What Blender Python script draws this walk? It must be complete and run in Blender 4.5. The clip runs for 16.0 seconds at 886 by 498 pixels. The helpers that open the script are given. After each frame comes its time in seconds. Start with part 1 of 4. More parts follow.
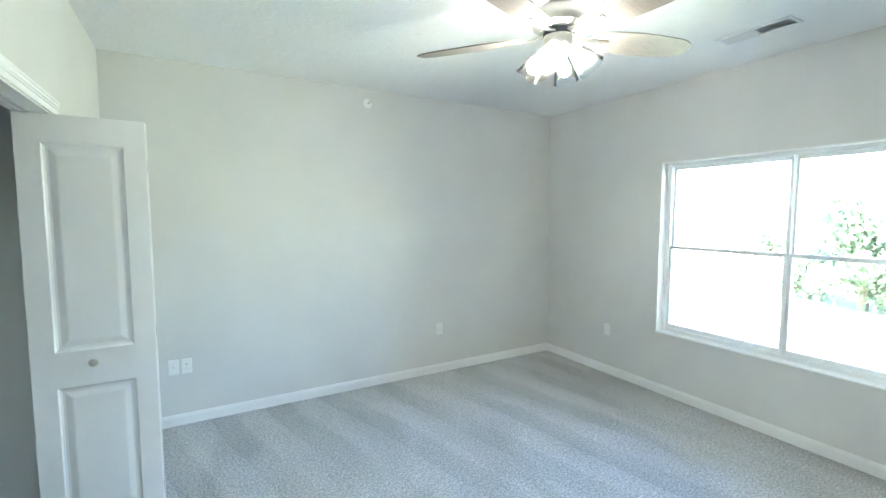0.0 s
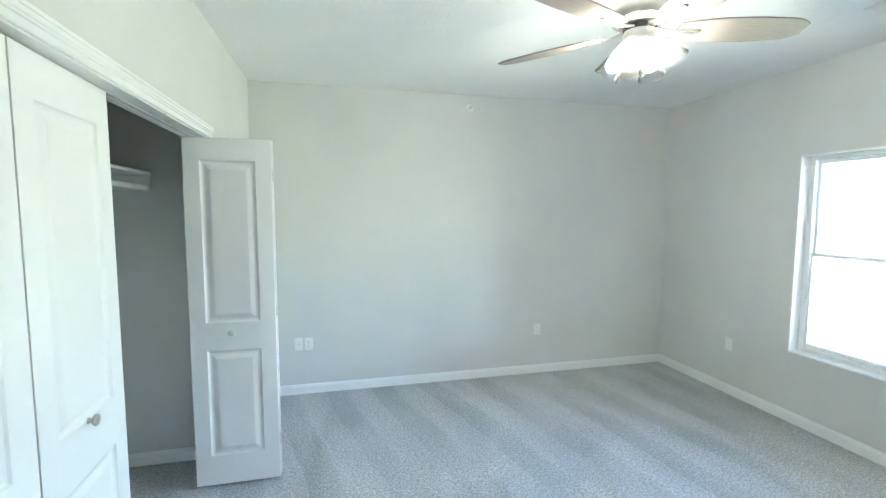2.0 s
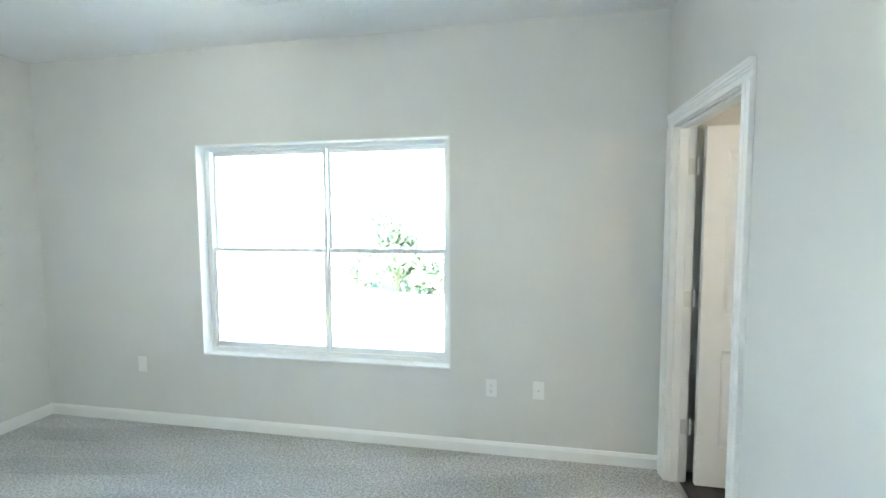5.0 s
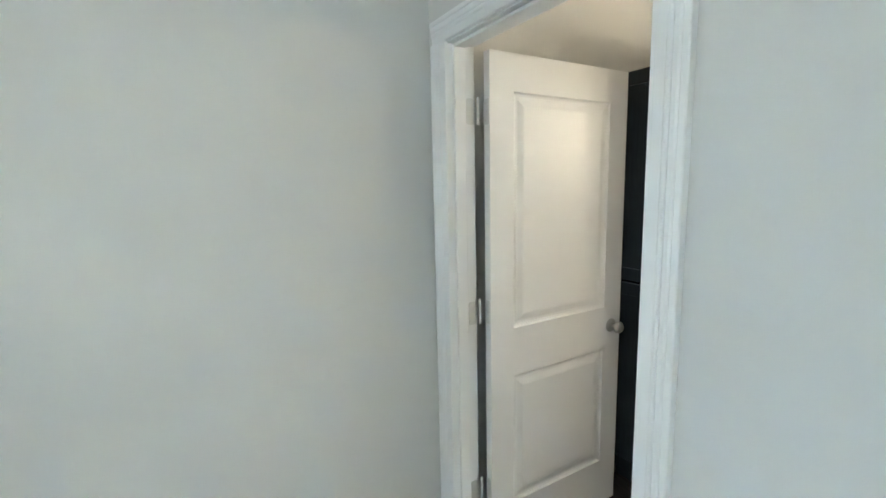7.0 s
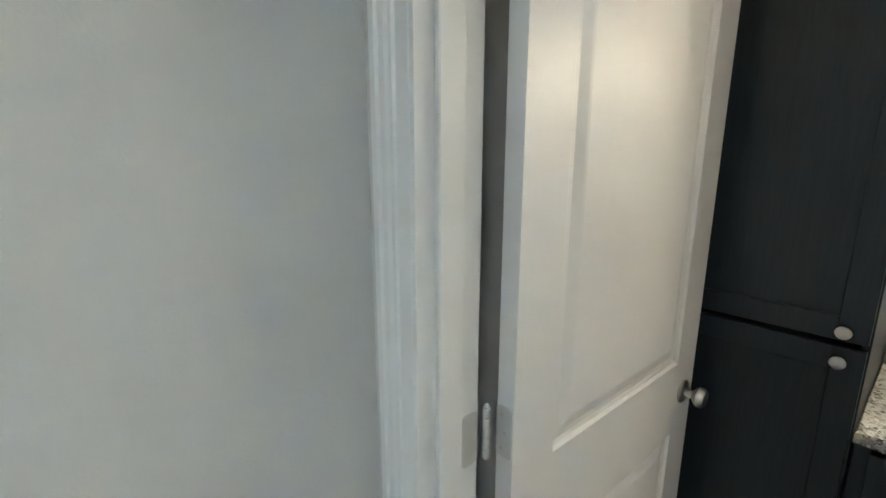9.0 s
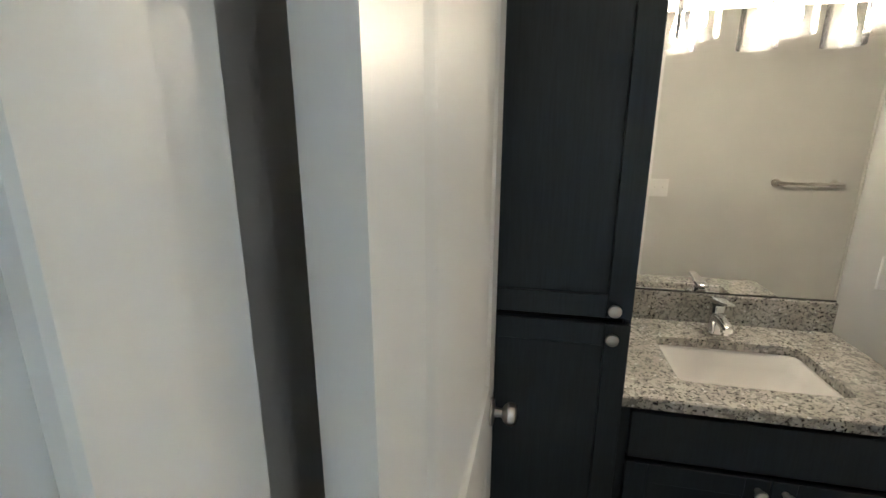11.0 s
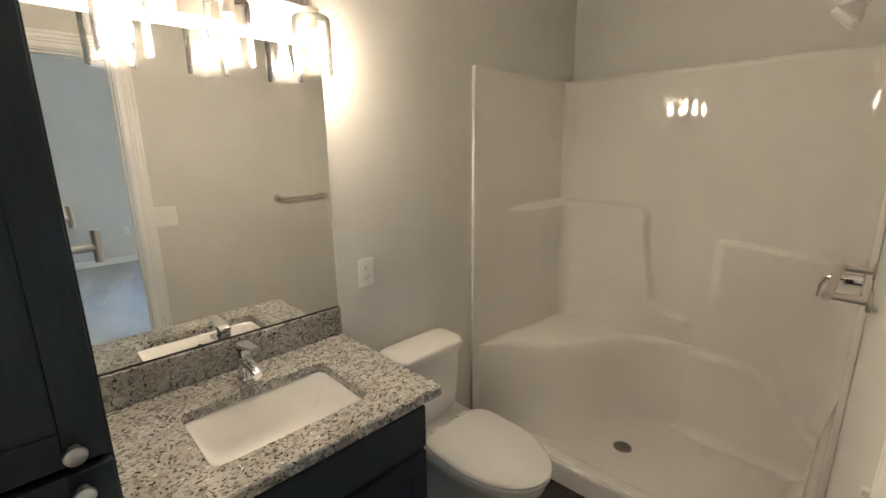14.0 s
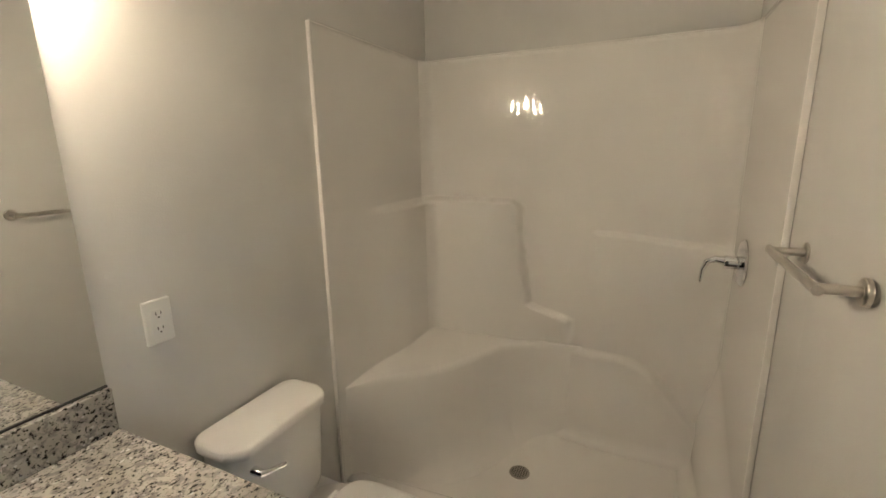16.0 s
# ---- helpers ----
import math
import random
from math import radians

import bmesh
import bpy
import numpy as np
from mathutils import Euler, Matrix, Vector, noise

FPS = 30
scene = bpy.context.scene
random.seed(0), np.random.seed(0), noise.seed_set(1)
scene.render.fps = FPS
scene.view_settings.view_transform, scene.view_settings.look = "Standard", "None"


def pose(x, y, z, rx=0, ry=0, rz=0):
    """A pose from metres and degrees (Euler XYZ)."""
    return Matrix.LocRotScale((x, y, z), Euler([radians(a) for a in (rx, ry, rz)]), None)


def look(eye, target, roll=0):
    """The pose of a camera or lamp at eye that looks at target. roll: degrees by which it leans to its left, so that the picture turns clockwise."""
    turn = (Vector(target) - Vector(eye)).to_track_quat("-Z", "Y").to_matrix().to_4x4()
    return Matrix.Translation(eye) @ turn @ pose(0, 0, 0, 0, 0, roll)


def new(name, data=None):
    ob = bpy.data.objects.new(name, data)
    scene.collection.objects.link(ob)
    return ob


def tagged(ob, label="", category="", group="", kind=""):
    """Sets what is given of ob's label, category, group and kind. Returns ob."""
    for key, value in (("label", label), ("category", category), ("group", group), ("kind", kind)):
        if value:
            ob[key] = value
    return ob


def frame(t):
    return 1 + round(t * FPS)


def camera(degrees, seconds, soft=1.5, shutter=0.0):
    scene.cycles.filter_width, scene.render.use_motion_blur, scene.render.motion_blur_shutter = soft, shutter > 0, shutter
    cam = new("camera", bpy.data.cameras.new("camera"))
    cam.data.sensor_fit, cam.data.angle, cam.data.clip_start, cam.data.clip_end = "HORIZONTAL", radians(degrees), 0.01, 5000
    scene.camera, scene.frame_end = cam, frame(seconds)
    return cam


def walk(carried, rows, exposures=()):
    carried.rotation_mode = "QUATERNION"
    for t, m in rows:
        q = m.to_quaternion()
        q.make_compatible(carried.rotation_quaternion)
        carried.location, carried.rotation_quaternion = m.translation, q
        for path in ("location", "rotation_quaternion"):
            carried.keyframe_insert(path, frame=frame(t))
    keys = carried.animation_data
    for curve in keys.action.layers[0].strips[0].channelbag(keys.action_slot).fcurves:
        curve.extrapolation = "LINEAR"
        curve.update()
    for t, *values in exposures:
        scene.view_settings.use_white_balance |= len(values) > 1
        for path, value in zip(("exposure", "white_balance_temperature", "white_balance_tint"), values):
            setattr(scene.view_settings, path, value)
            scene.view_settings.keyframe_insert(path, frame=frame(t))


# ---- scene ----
cam = camera(90.8, 16.0)
PATH = [
    (0, (-3.625, -3.834, 1.623), (-2.635, -2.104, 1.463), -0.0),
    (0.5, (-3.5, -3.903, 1.613), (-2.737, -2.061, 1.456), 0.1),
    (1, (-3.433, -3.976, 1.606), (-2.883, -2.059, 1.45), 0.1),
    (1.5, (-3.415, -4.037, 1.626), (-2.935, -2.102, 1.465), 0.2),
    (2, (-3.436, -4.036, 1.641), (-2.969, -2.099, 1.474), 0.1),
    (2.5, (-3.442, -4.004, 1.632), (-2.794, -2.119, 1.469), 0.3),
    (3, (-3.423, -3.956, 1.616), (-2.364, -2.266, 1.461), 0.1),
    (3.5, (-3.396, -3.92, 1.622), (-1.984, -2.513, 1.463), -0.1),
    (4, (-3.285, -3.884, 1.606), (-1.598, -2.821, 1.452), -0.2),
    (4.5, (-3.083, -3.827, 1.595), (-1.218, -3.12, 1.442), -0.5),
    (5, (-2.788, -3.717, 1.541), (-0.827, -3.353, 1.404), -0.3),
    (5.2, (-2.636, -3.692, 1.538), (-0.655, -3.456, 1.398), -0.5),
    (7.3, (-1.314, -3.732, 1.566), (0.323, -4.841, 1.267), -1.2),
    (7.5, (-1.221, -3.764, 1.543), (0.389, -4.91, 1.236), -1.1),
    (8, (-0.964, -3.928, 1.54), (0.615, -5.104, 1.186), -0.7),
    (8.2, (-0.878, -3.987, 1.541), (0.697, -5.162, 1.167), -0.8),
    (10.3, (-0.228, -4.448, 1.463), (0.72, -6.149, 1.009), 1.1),
    (10.5, (-0.217, -4.466, 1.476), (0.584, -6.24, 1.016), 0.8),
    (11, (-0.243, -4.49, 1.517), (0.156, -6.386, 1.023), 0.1),
    (11.5, (-0.315, -4.486, 1.55), (-0.308, -6.421, 1.046), 0.2),
    (12, (-0.357, -4.493, 1.555), (-0.707, -6.4, 1.066), -0.2),
    (12.5, (-0.377, -4.534, 1.563), (-1.031, -6.36, 1.078), -0.2),
    (13, (-0.408, -4.568, 1.574), (-1.286, -6.299, 1.092), -0.3),
    (13.5, (-0.449, -4.638, 1.565), (-1.55, -6.242, 1.105), -0.5),
    (14, (-0.446, -4.698, 1.58), (-1.799, -6.097, 1.121), -0.6),
    (14.5, (-0.429, -4.738, 1.579), (-1.962, -5.941, 1.128), -1.0),
    (15, (-0.489, -4.807, 1.568), (-2.11, -5.892, 1.125), -1.1),
    (15.5, (-0.638, -4.927, 1.532), (-2.341, -5.881, 1.097), -1.1),
    (16, (-0.768, -5.037, 1.492), (-2.534, -5.869, 1.057), -1.0),
]
walk(cam, [(t, look(eye, target, roll)) for t, eye, target, roll in PATH],
     [(0.0, 5.34, 5900, 5), (2.5, 5.31, 5900, 5), (4.5, 5.52, 5900, 5), (5.2, 5.50, 5900, 5), (8.0, 5.25, 5900, 6), (10.5, 4.92, 5900, 7), (12.0, 4.95, 6050, 9), (16.0, 4.92, 6350, 11)])

# ---- light ----
SUN_AZ, SUN_EL = radians(250), radians(58)
world = bpy.data.worlds.new("sky")
scene.world = world
world.use_nodes = True
wn = world.node_tree.nodes
sky = wn.new("ShaderNodeTexSky")
sky.sky_type = "NISHITA"
sky.sun_disc = False
sky.sun_elevation = SUN_EL
sky.sun_rotation = SUN_AZ
sky.dust_density = 2.0
wn["Background"].inputs[1].default_value = 0.15
world.node_tree.links.new(sky.outputs[0], wn["Background"].inputs[0])
sun = new("sun", bpy.data.lights.new("sun", "SUN"))
sun.data.energy, sun.data.angle, sun.data.color = 5.0, radians(0.5), (1.0, 0.95, 0.88)
sun.matrix_world = look((math.sin(SUN_AZ) * 20, math.cos(SUN_AZ) * 20, 20 * math.tan(SUN_EL)), (0, 0, 0))
FAN_BULB, VANITY_BULB = 9.0, 8.3

# ---- materials ----
def mat(name, color, rough=0.5, metal=0.0, spec=0.5):
    m = bpy.data.materials.new(name)
    m.use_nodes = True
    b = m.node_tree.nodes["Principled BSDF"]
    b.inputs["Base Color"].default_value = (*color, 1)
    b.inputs["Roughness"].default_value = rough
    b.inputs["Metallic"].default_value = metal
    b.inputs["Specular IOR Level"].default_value = spec
    return m


def node(m, kind, **inputs):
    n = m.node_tree.nodes.new(kind)
    for k, v in inputs.items():
        n.inputs[k.replace("_", " ")].default_value = v
    return n


def link(m, a, b):
    m.node_tree.links.new(a, b)


def coords(m, stretch=(1, 1, 1), turn=0.0, space="Object"):
    tc = node(m, "ShaderNodeTexCoord")
    mp = node(m, "ShaderNodeMapping")
    mp.inputs["Scale"].default_value = stretch
    mp.inputs["Rotation"].default_value = (0, 0, turn)
    link(m, tc.outputs[space], mp.inputs["Vector"])
    return mp.outputs[0]


def noise_tex(m, vec, scale, detail=3.0, rough=0.5, distort=0.0):
    n = node(m, "ShaderNodeTexNoise", Scale=scale, Detail=detail, Roughness=rough, Distortion=distort)
    link(m, vec, n.inputs["Vector"])
    return n.outputs["Fac"]


def ramp(m, fac, stops):
    r = node(m, "ShaderNodeValToRGB")
    el = r.color_ramp.elements
    while len(el) < len(stops):
        el.new(0.5)
    for e, (p, c) in zip(el, stops):
        e.position, e.color = p, (*c, 1)
    link(m, fac, r.inputs[0])
    return r.outputs[0]


def mix(m, fac, a, b, how="MIX"):
    n = m.node_tree.nodes.new("ShaderNodeMix")
    n.data_type, n.blend_type = "RGBA", how
    for v, sock in ((fac, n.inputs[0]), (a, n.inputs[6]), (b, n.inputs[7])):
        if isinstance(v, (int, float)):
            sock.default_value = v
        elif isinstance(v, tuple):
            sock.default_value = (*v, 1)
        else:
            link(m, v, sock)
    return n.outputs[2]


def bsdf(m):
    return m.node_tree.nodes["Principled BSDF"]


def relief(m, height, strength, distance):
    b = node(m, "ShaderNodeBump", Strength=strength, Distance=distance)
    link(m, height, b.inputs["Height"])
    link(m, b.outputs[0], bsdf(m).inputs["Normal"])


def paint(name, color, rough=0.6, peel=0.25, scale=220.0, drift=0.04):
    m = mat(name, color, rough)
    v = coords(m)
    big = noise_tex(m, v, 1.3, 2)
    lo = tuple(c * (1 - drift) for c in color)
    hi = tuple(min(1, c * (1 + drift)) for c in color)
    link(m, ramp(m, big, [(0.3, lo), (0.7, hi)]), bsdf(m).inputs["Base Color"])
    relief(m, noise_tex(m, v, scale, 2), peel, 0.001)
    rv = node(m, "ShaderNodeMapRange")
    rv.inputs[3].default_value, rv.inputs[4].default_value = rough * 0.88, rough * 1.12
    link(m, noise_tex(m, v, 9, 3), rv.inputs[0])
    link(m, rv.outputs[0], bsdf(m).inputs["Roughness"])
    return m


WALL = paint("wall_paint", (0.65, 0.645, 0.62), 0.62, 0.3)
WHITE = paint("trim_paint", (0.80, 0.80, 0.79), 0.32, 0.06, 90, 0.015)
DOORW = paint("door_paint", (0.80, 0.795, 0.785), 0.42, 0.08, 160, 0.015)
PLATE = mat("white_plastic", (0.80, 0.80, 0.78), 0.35)
VENTIN = mat("vent_throat", (0.42, 0.43, 0.43), 0.7)
SLOT = mat("dark_slot", (0.03, 0.03, 0.03), 0.6)
VINYL = paint("window_vinyl", (0.82, 0.83, 0.83), 0.35, 0.03, 60, 0.01)

CEIL = mat("knockdown_ceiling", (0.86, 0.86, 0.85), 0.8)
cv = coords(CEIL)
blot = noise_tex(CEIL, cv, 14, 3, 0.55, 0.6)
relief(CEIL, ramp(CEIL, blot, [(0.50, (0, 0, 0)), (0.58, (1, 1, 1))]), 0.35, 0.003)
link(CEIL, ramp(CEIL, noise_tex(CEIL, cv, 1.1, 2), [(0.3, (0.84, 0.84, 0.83)), (0.7, (0.88, 0.88, 0.87))]), bsdf(CEIL).inputs["Base Color"])

STROKE = radians(-13)
CARPET = mat("cut_pile_carpet", (0.36, 0.36, 0.36), 0.95, 0, 0.1)
pv = coords(CARPET)
pile = noise_tex(CARPET, pv, 85, 4, 0.75)
tuft = noise_tex(CARPET, pv, 45, 3, 0.65)
stroke_v = coords(CARPET, (1, 1, 1), STROKE)
wob = node(CARPET, "ShaderNodeTexWave", Scale=0.72, Distortion=3.2, Detail=3.0)
wob.wave_profile = "SAW"
wob.inputs["Detail Scale"].default_value = 0.55
link(CARPET, stroke_v, wob.inputs["Vector"])
sweep = noise_tex(CARPET, coords(CARPET, (1.8, 0.7, 1), STROKE), 1.5, 2, 0.5, 0.5)
base_c = ramp(CARPET, pile, [(0.36, (0.23, 0.232, 0.232)), (0.5, (0.45, 0.457, 0.455)), (0.64, (0.68, 0.69, 0.685))])
band = ramp(CARPET, wob.outputs["Fac"], [(0.03, (0.83, 0.83, 0.83)), (0.42, (0.89, 0.89, 0.89)), (0.52, (1.07, 1.07, 1.07)), (0.95, (1.0, 1.0, 1.0))])
band2 = ramp(CARPET, sweep, [(0.36, (0.88, 0.88, 0.88)), (0.60, (1.05, 1.05, 1.05))])
tc = ramp(CARPET, tuft, [(0.34, (0.84, 0.84, 0.84)), (0.66, (1.14, 1.14, 1.14))])
cc = mix(CARPET, 1.0, mix(CARPET, 1.0, mix(CARPET, ramp(CARPET, noise_tex(CARPET, pv, 0.9, 2), [(0.38, (0.35, 0.35, 0.35)), (0.60, (1, 1, 1))]), base_c, band, "MULTIPLY"), band2, "MULTIPLY"), tc, "MULTIPLY")
link(CARPET, cc, bsdf(CARPET).inputs["Base Color"])
bsdf(CARPET).inputs["Sheen Weight"].default_value = 0.25
relief(CARPET, mix(CARPET, 0.5, pile, tuft), 0.9, 0.012)

DARK = mat("charcoal_cabinet", (0.012, 0.0155, 0.019), 0.36, 0, 0.42)
dv = coords(DARK, (28, 28, 1.6))
grain = noise_tex(DARK, dv, 6, 5, 0.6, 0.5)
link(DARK, ramp(DARK, grain, [(0.3, (0.0125, 0.0175, 0.0225)), (0.7, (0.0205, 0.0275, 0.0345))]), bsdf(DARK).inputs["Base Color"])
relief(DARK, grain, 0.06, 0.001)
# near-black stands in for shade in the cabinet gaps; also lies under the planks
DARKIN = mat("gap_shade_black", (0.0025, 0.0025, 0.003), 0.8, 0, 0.2)

GRANITE = mat("speckled_granite", (0.6, 0.6, 0.58), 0.12)
gv = coords(GRANITE)
vor = node(GRANITE, "ShaderNodeTexVoronoi", Scale=150.0)
link(GRANITE, gv, vor.inputs["Vector"])
spk = noise_tex(GRANITE, coords(GRANITE, (1, 1.35, 1), radians(24)), 118, 4, 0.65)
spk2 = noise_tex(GRANITE, gv, 52, 3, 0.6, 0.3)
cloud = noise_tex(GRANITE, gv, 9, 3, 0.5)
g0 = ramp(GRANITE, cloud, [(0.35, (0.35, 0.335, 0.30)), (0.65, (0.47, 0.455, 0.42))])
g1 = mix(GRANITE, ramp(GRANITE, spk2, [(0.50, (0, 0, 0)), (0.60, (1, 1, 1))]), g0, (0.24, 0.235, 0.225))
g2 = mix(GRANITE, ramp(GRANITE, spk, [(0.572, (0, 0, 0)), (0.590, (1, 1, 1))]), g1, (0.008, 0.008, 0.010))
g3 = mix(GRANITE, ramp(GRANITE, vor.outputs["Color"], [(0.88, (0, 0, 0)), (0.92, (1, 1, 1))]), g2, (0.64, 0.64, 0.63))
link(GRANITE, g3, bsdf(GRANITE).inputs["Base Color"])

PORC = paint("porcelain", (0.80, 0.79, 0.77), 0.10, 0.0, 30, 0.01)
ACRYL = paint("shower_acrylic", (0.79, 0.775, 0.745), 0.020, 0.0, 14, 0.012)
NICKEL = mat("brushed_nickel", (0.62, 0.59, 0.55), 0.30, 1.0)
relief(NICKEL, noise_tex(NICKEL, coords(NICKEL, (1, 1, 40)), 60, 2), 0.06, 0.0005)
SATIN = mat("satin_hinge", (0.68, 0.68, 0.66), 0.48, 0.45)
CHROME = mat("chrome", (0.80, 0.80, 0.80), 0.06, 1.0)
MIRROR = mat("mirror_silver", (0.90, 0.91, 0.90), 0.01, 1.0)
DRAIN = mat("drain_metal", (0.42, 0.40, 0.37), 0.35, 1.0)

BLADE = mat("blade_laminate", (0.42, 0.37, 0.32), 0.42)
bv = coords(BLADE, (3, 45, 1))
link(BLADE, ramp(BLADE, noise_tex(BLADE, bv, 4, 4, 0.6), [(0.3, (0.20, 0.17, 0.14)), (0.7, (0.28, 0.245, 0.21))]), bsdf(BLADE).inputs["Base Color"])

PLANK = mat("dark_vinyl_plank", (0.05, 0.045, 0.042), 0.38)
oi = node(PLANK, "ShaderNodeObjectInfo")
kv = coords(PLANK, (2, 30, 1))
kn = noise_tex(PLANK, kv, 3, 5, 0.6, 0.4)
kc = ramp(PLANK, kn, [(0.3, (0.028, 0.025, 0.024)), (0.7, (0.075, 0.068, 0.062))])
kr = ramp(PLANK, oi.outputs["Random"], [(0.0, (0.8, 0.8, 0.8)), (1.0, (1.15, 1.15, 1.15))])
link(PLANK, mix(PLANK, 1.0, kc, kr, "MULTIPLY"), bsdf(PLANK).inputs["Base Color"])
relief(PLANK, kn, 0.15, 0.001)


def clear(name, tint, gloss_rough=0.02, ior=1.45, wavy=0.0):
    m = bpy.data.materials.new(name)
    m.use_nodes = True
    nt = m.node_tree
    nt.nodes.clear()
    out = nt.nodes.new("ShaderNodeOutputMaterial")
    tr, gl, mx, fr = (nt.nodes.new("ShaderNodeBsdf" + "Transparent"), nt.nodes.new("ShaderNodeBsdfAnisotropic"),
                      nt.nodes.new("ShaderNodeMixShader"), nt.nodes.new("ShaderNodeFresnel"))
    tr.inputs[0].default_value = (*tint, 1)
    gl.inputs["Roughness"].default_value = gloss_rough
    fr.inputs[0].default_value = ior
    if wavy:
        n = noise_tex(m, coords(m), 120, 3)
        b = node(m, "ShaderNodeBump", Strength=wavy, Distance=0.004)
        link(m, n, b.inputs["Height"])
        link(m, b.outputs[0], gl.inputs["Normal"])
        link(m, b.outputs[0], fr.inputs["Normal"])
    nt.links.new(fr.outputs[0], mx.inputs[0])
    nt.links.new(tr.outputs[0], mx.inputs[1])
    nt.links.new(gl.outputs[0], mx.inputs[2])
    nt.links.new(mx.outputs[0], out.inputs[0])
    return m


GLASS = clear("window_glass", (0.96, 0.98, 0.97))
SHADE = clear("seeded_glass", (0.95, 0.95, 0.94), 0.09, 1.24, 0.6)


def glow(name, color, strength):
    m = bpy.data.materials.new(name)
    m.use_nodes = True
    b = bsdf(m)
    b.inputs["Base Color"].default_value = (0.9, 0.9, 0.9, 1)
    b.inputs["Emission Color"].default_value = (*color, 1)
    b.inputs["Emission Strength"].default_value = strength
    return m


FANGLOW = glow("fan_bulb_glow", (1.0, 0.93, 0.84), FAN_BULB)
VANGLOW = glow("vanity_bulb_glow", (1.0, 0.80, 0.58), VANITY_BULB)

SOIL = mat("pale_dry_ground", (0.42, 0.40, 0.34), 0.95)
sv = coords(SOIL)
link(SOIL, mix(SOIL, ramp(SOIL, noise_tex(SOIL, sv, 0.25, 5, 0.6), [(0.45, (0, 0, 0)), (0.7, (1, 1, 1))]),
               ramp(SOIL, noise_tex(SOIL, sv, 9, 4), [(0.3, (0.15, 0.17, 0.10)), (0.7, (0.22, 0.24, 0.15))]), (0.38, 0.36, 0.30)), bsdf(SOIL).inputs["Base Color"])
LEAF = mat("leaf_green", (0.07, 0.12, 0.05), 0.5)
gi = node(LEAF, "ShaderNodeNewGeometry")
link(LEAF, ramp(LEAF, gi.outputs["Random Per Island"], [(0.0, (0.09, 0.115, 0.075)), (1.0, (0.13, 0.155, 0.11))]), bsdf(LEAF).inputs["Base Color"])
thin = LEAF.node_tree.nodes.new("ShaderNodeBsdfTranslucent")
thin.inputs[0].default_value = (0.30, 0.37, 0.27, 1)
both = LEAF.node_tree.nodes.new("ShaderNodeMixShader")
both.inputs[0].default_value = 0.5
link(LEAF, bsdf(LEAF).outputs[0], both.inputs[1])
link(LEAF, thin.outputs[0], both.inputs[2])
link(LEAF, both.outputs[0], LEAF.node_tree.nodes["Material Output"].inputs[0])
BARK = paint("bark", (0.16, 0.13, 0.10), 0.9, 0.8, 40, 0.2)
SIDING = paint("outer_siding", (0.55, 0.53, 0.50), 0.7, 0.3, 30)

# ---- mesh helpers ----
def add_box(bm, x0, x1, y0, y1, z0, z1, bevel=0.0, seg=1):
    x0, x1, y0, y1, z0, z1 = min(x0, x1), max(x0, x1), min(y0, y1), max(y0, y1), min(z0, z1), max(z0, z1)
    v = [bm.verts.new(p) for p in ((x0, y0, z0), (x1, y0, z0), (x1, y1, z0), (x0, y1, z0), (x0, y0, z1), (x1, y0, z1), (x1, y1, z1), (x0, y1, z1))]
    fs = [bm.faces.new([v[i] for i in q]) for q in ((0, 3, 2, 1), (4, 5, 6, 7), (0, 1, 5, 4), (1, 2, 6, 5), (2, 3, 7, 6), (3, 0, 4, 7))]
    if bevel:
        es = list({e for f in fs for e in f.edges})
        bmesh.ops.bevel(bm, geom=es, offset=bevel, segments=seg, profile=0.5, affect="EDGES")
    return bm


def box(*a, **k):
    return add_box(bmesh.new(), *a, **k)


def add_loft(bm, rings, caps=True, loop=False):
    rows = [[bm.verts.new(p) for p in r] for r in rings]
    n = len(rows[0])
    pairs = list(zip(rows, rows[1:])) + ([(rows[-1], rows[0])] if loop else [])
    for a, b in pairs:
        for i in range(n):
            bm.faces.new((a[i], a[(i + 1) % n], b[(i + 1) % n], b[i]))
    if caps and not loop:
        bm.faces.new(rows[0][::-1])
        bm.faces.new(rows[-1])
    return bm


def loft(rings, **k):
    return add_loft(bmesh.new(), rings, **k)


def circle(r, h, n=24, axis="z", c=(0, 0, 0)):
    pts = []
    for i in range(n):
        a = 2 * math.pi * i / n
        p = {"z": (r * math.cos(a), r * math.sin(a), h), "x": (h, r * math.cos(a), r * math.sin(a)), "y": (r * math.cos(a), h, -r * math.sin(a))}[axis]
        pts.append(tuple(p[k] + c[k] for k in range(3)))
    return pts


def lathe(profile, axis="z", c=(0, 0, 0), n=24, caps=True, bm=None):
    return add_loft(bm or bmesh.new(), [circle(r, h, n, axis, c) for r, h in profile], caps=caps)


def tube(points, r, n=12, bm=None):
    bm = bm or bmesh.new()
    pts = [Vector(p) for p in points]
    rings = []
    side = None
    for i, p in enumerate(pts):
        d = (pts[min(i + 1, len(pts) - 1)] - pts[max(i - 1, 0)]).normalized()
        if side is None:
            side = d.orthogonal().normalized()
        side = (side - d * side.dot(d)).normalized()
        up = d.cross(side)
        rr = r[i] if isinstance(r, (list, tuple)) else r
        rings.append([p + rr * (math.cos(2 * math.pi * k / n) * side + math.sin(2 * math.pi * k / n) * up) for k in range(n)])
    return add_loft(bm, rings)


def rrect(cx, cy, hx, hy, r, z, n=6):
    out = []
    for sx, sy, a0 in ((1, 1, 0), (-1, 1, 90), (-1, -1, 180), (1, -1, 270)):
        for k in range(n + 1):
            a = radians(a0 + 90 * k / n)
            out.append((cx + sx * (hx - r) + r * math.cos(a), cy + sy * (hy - r) + r * math.sin(a), z))
    return out


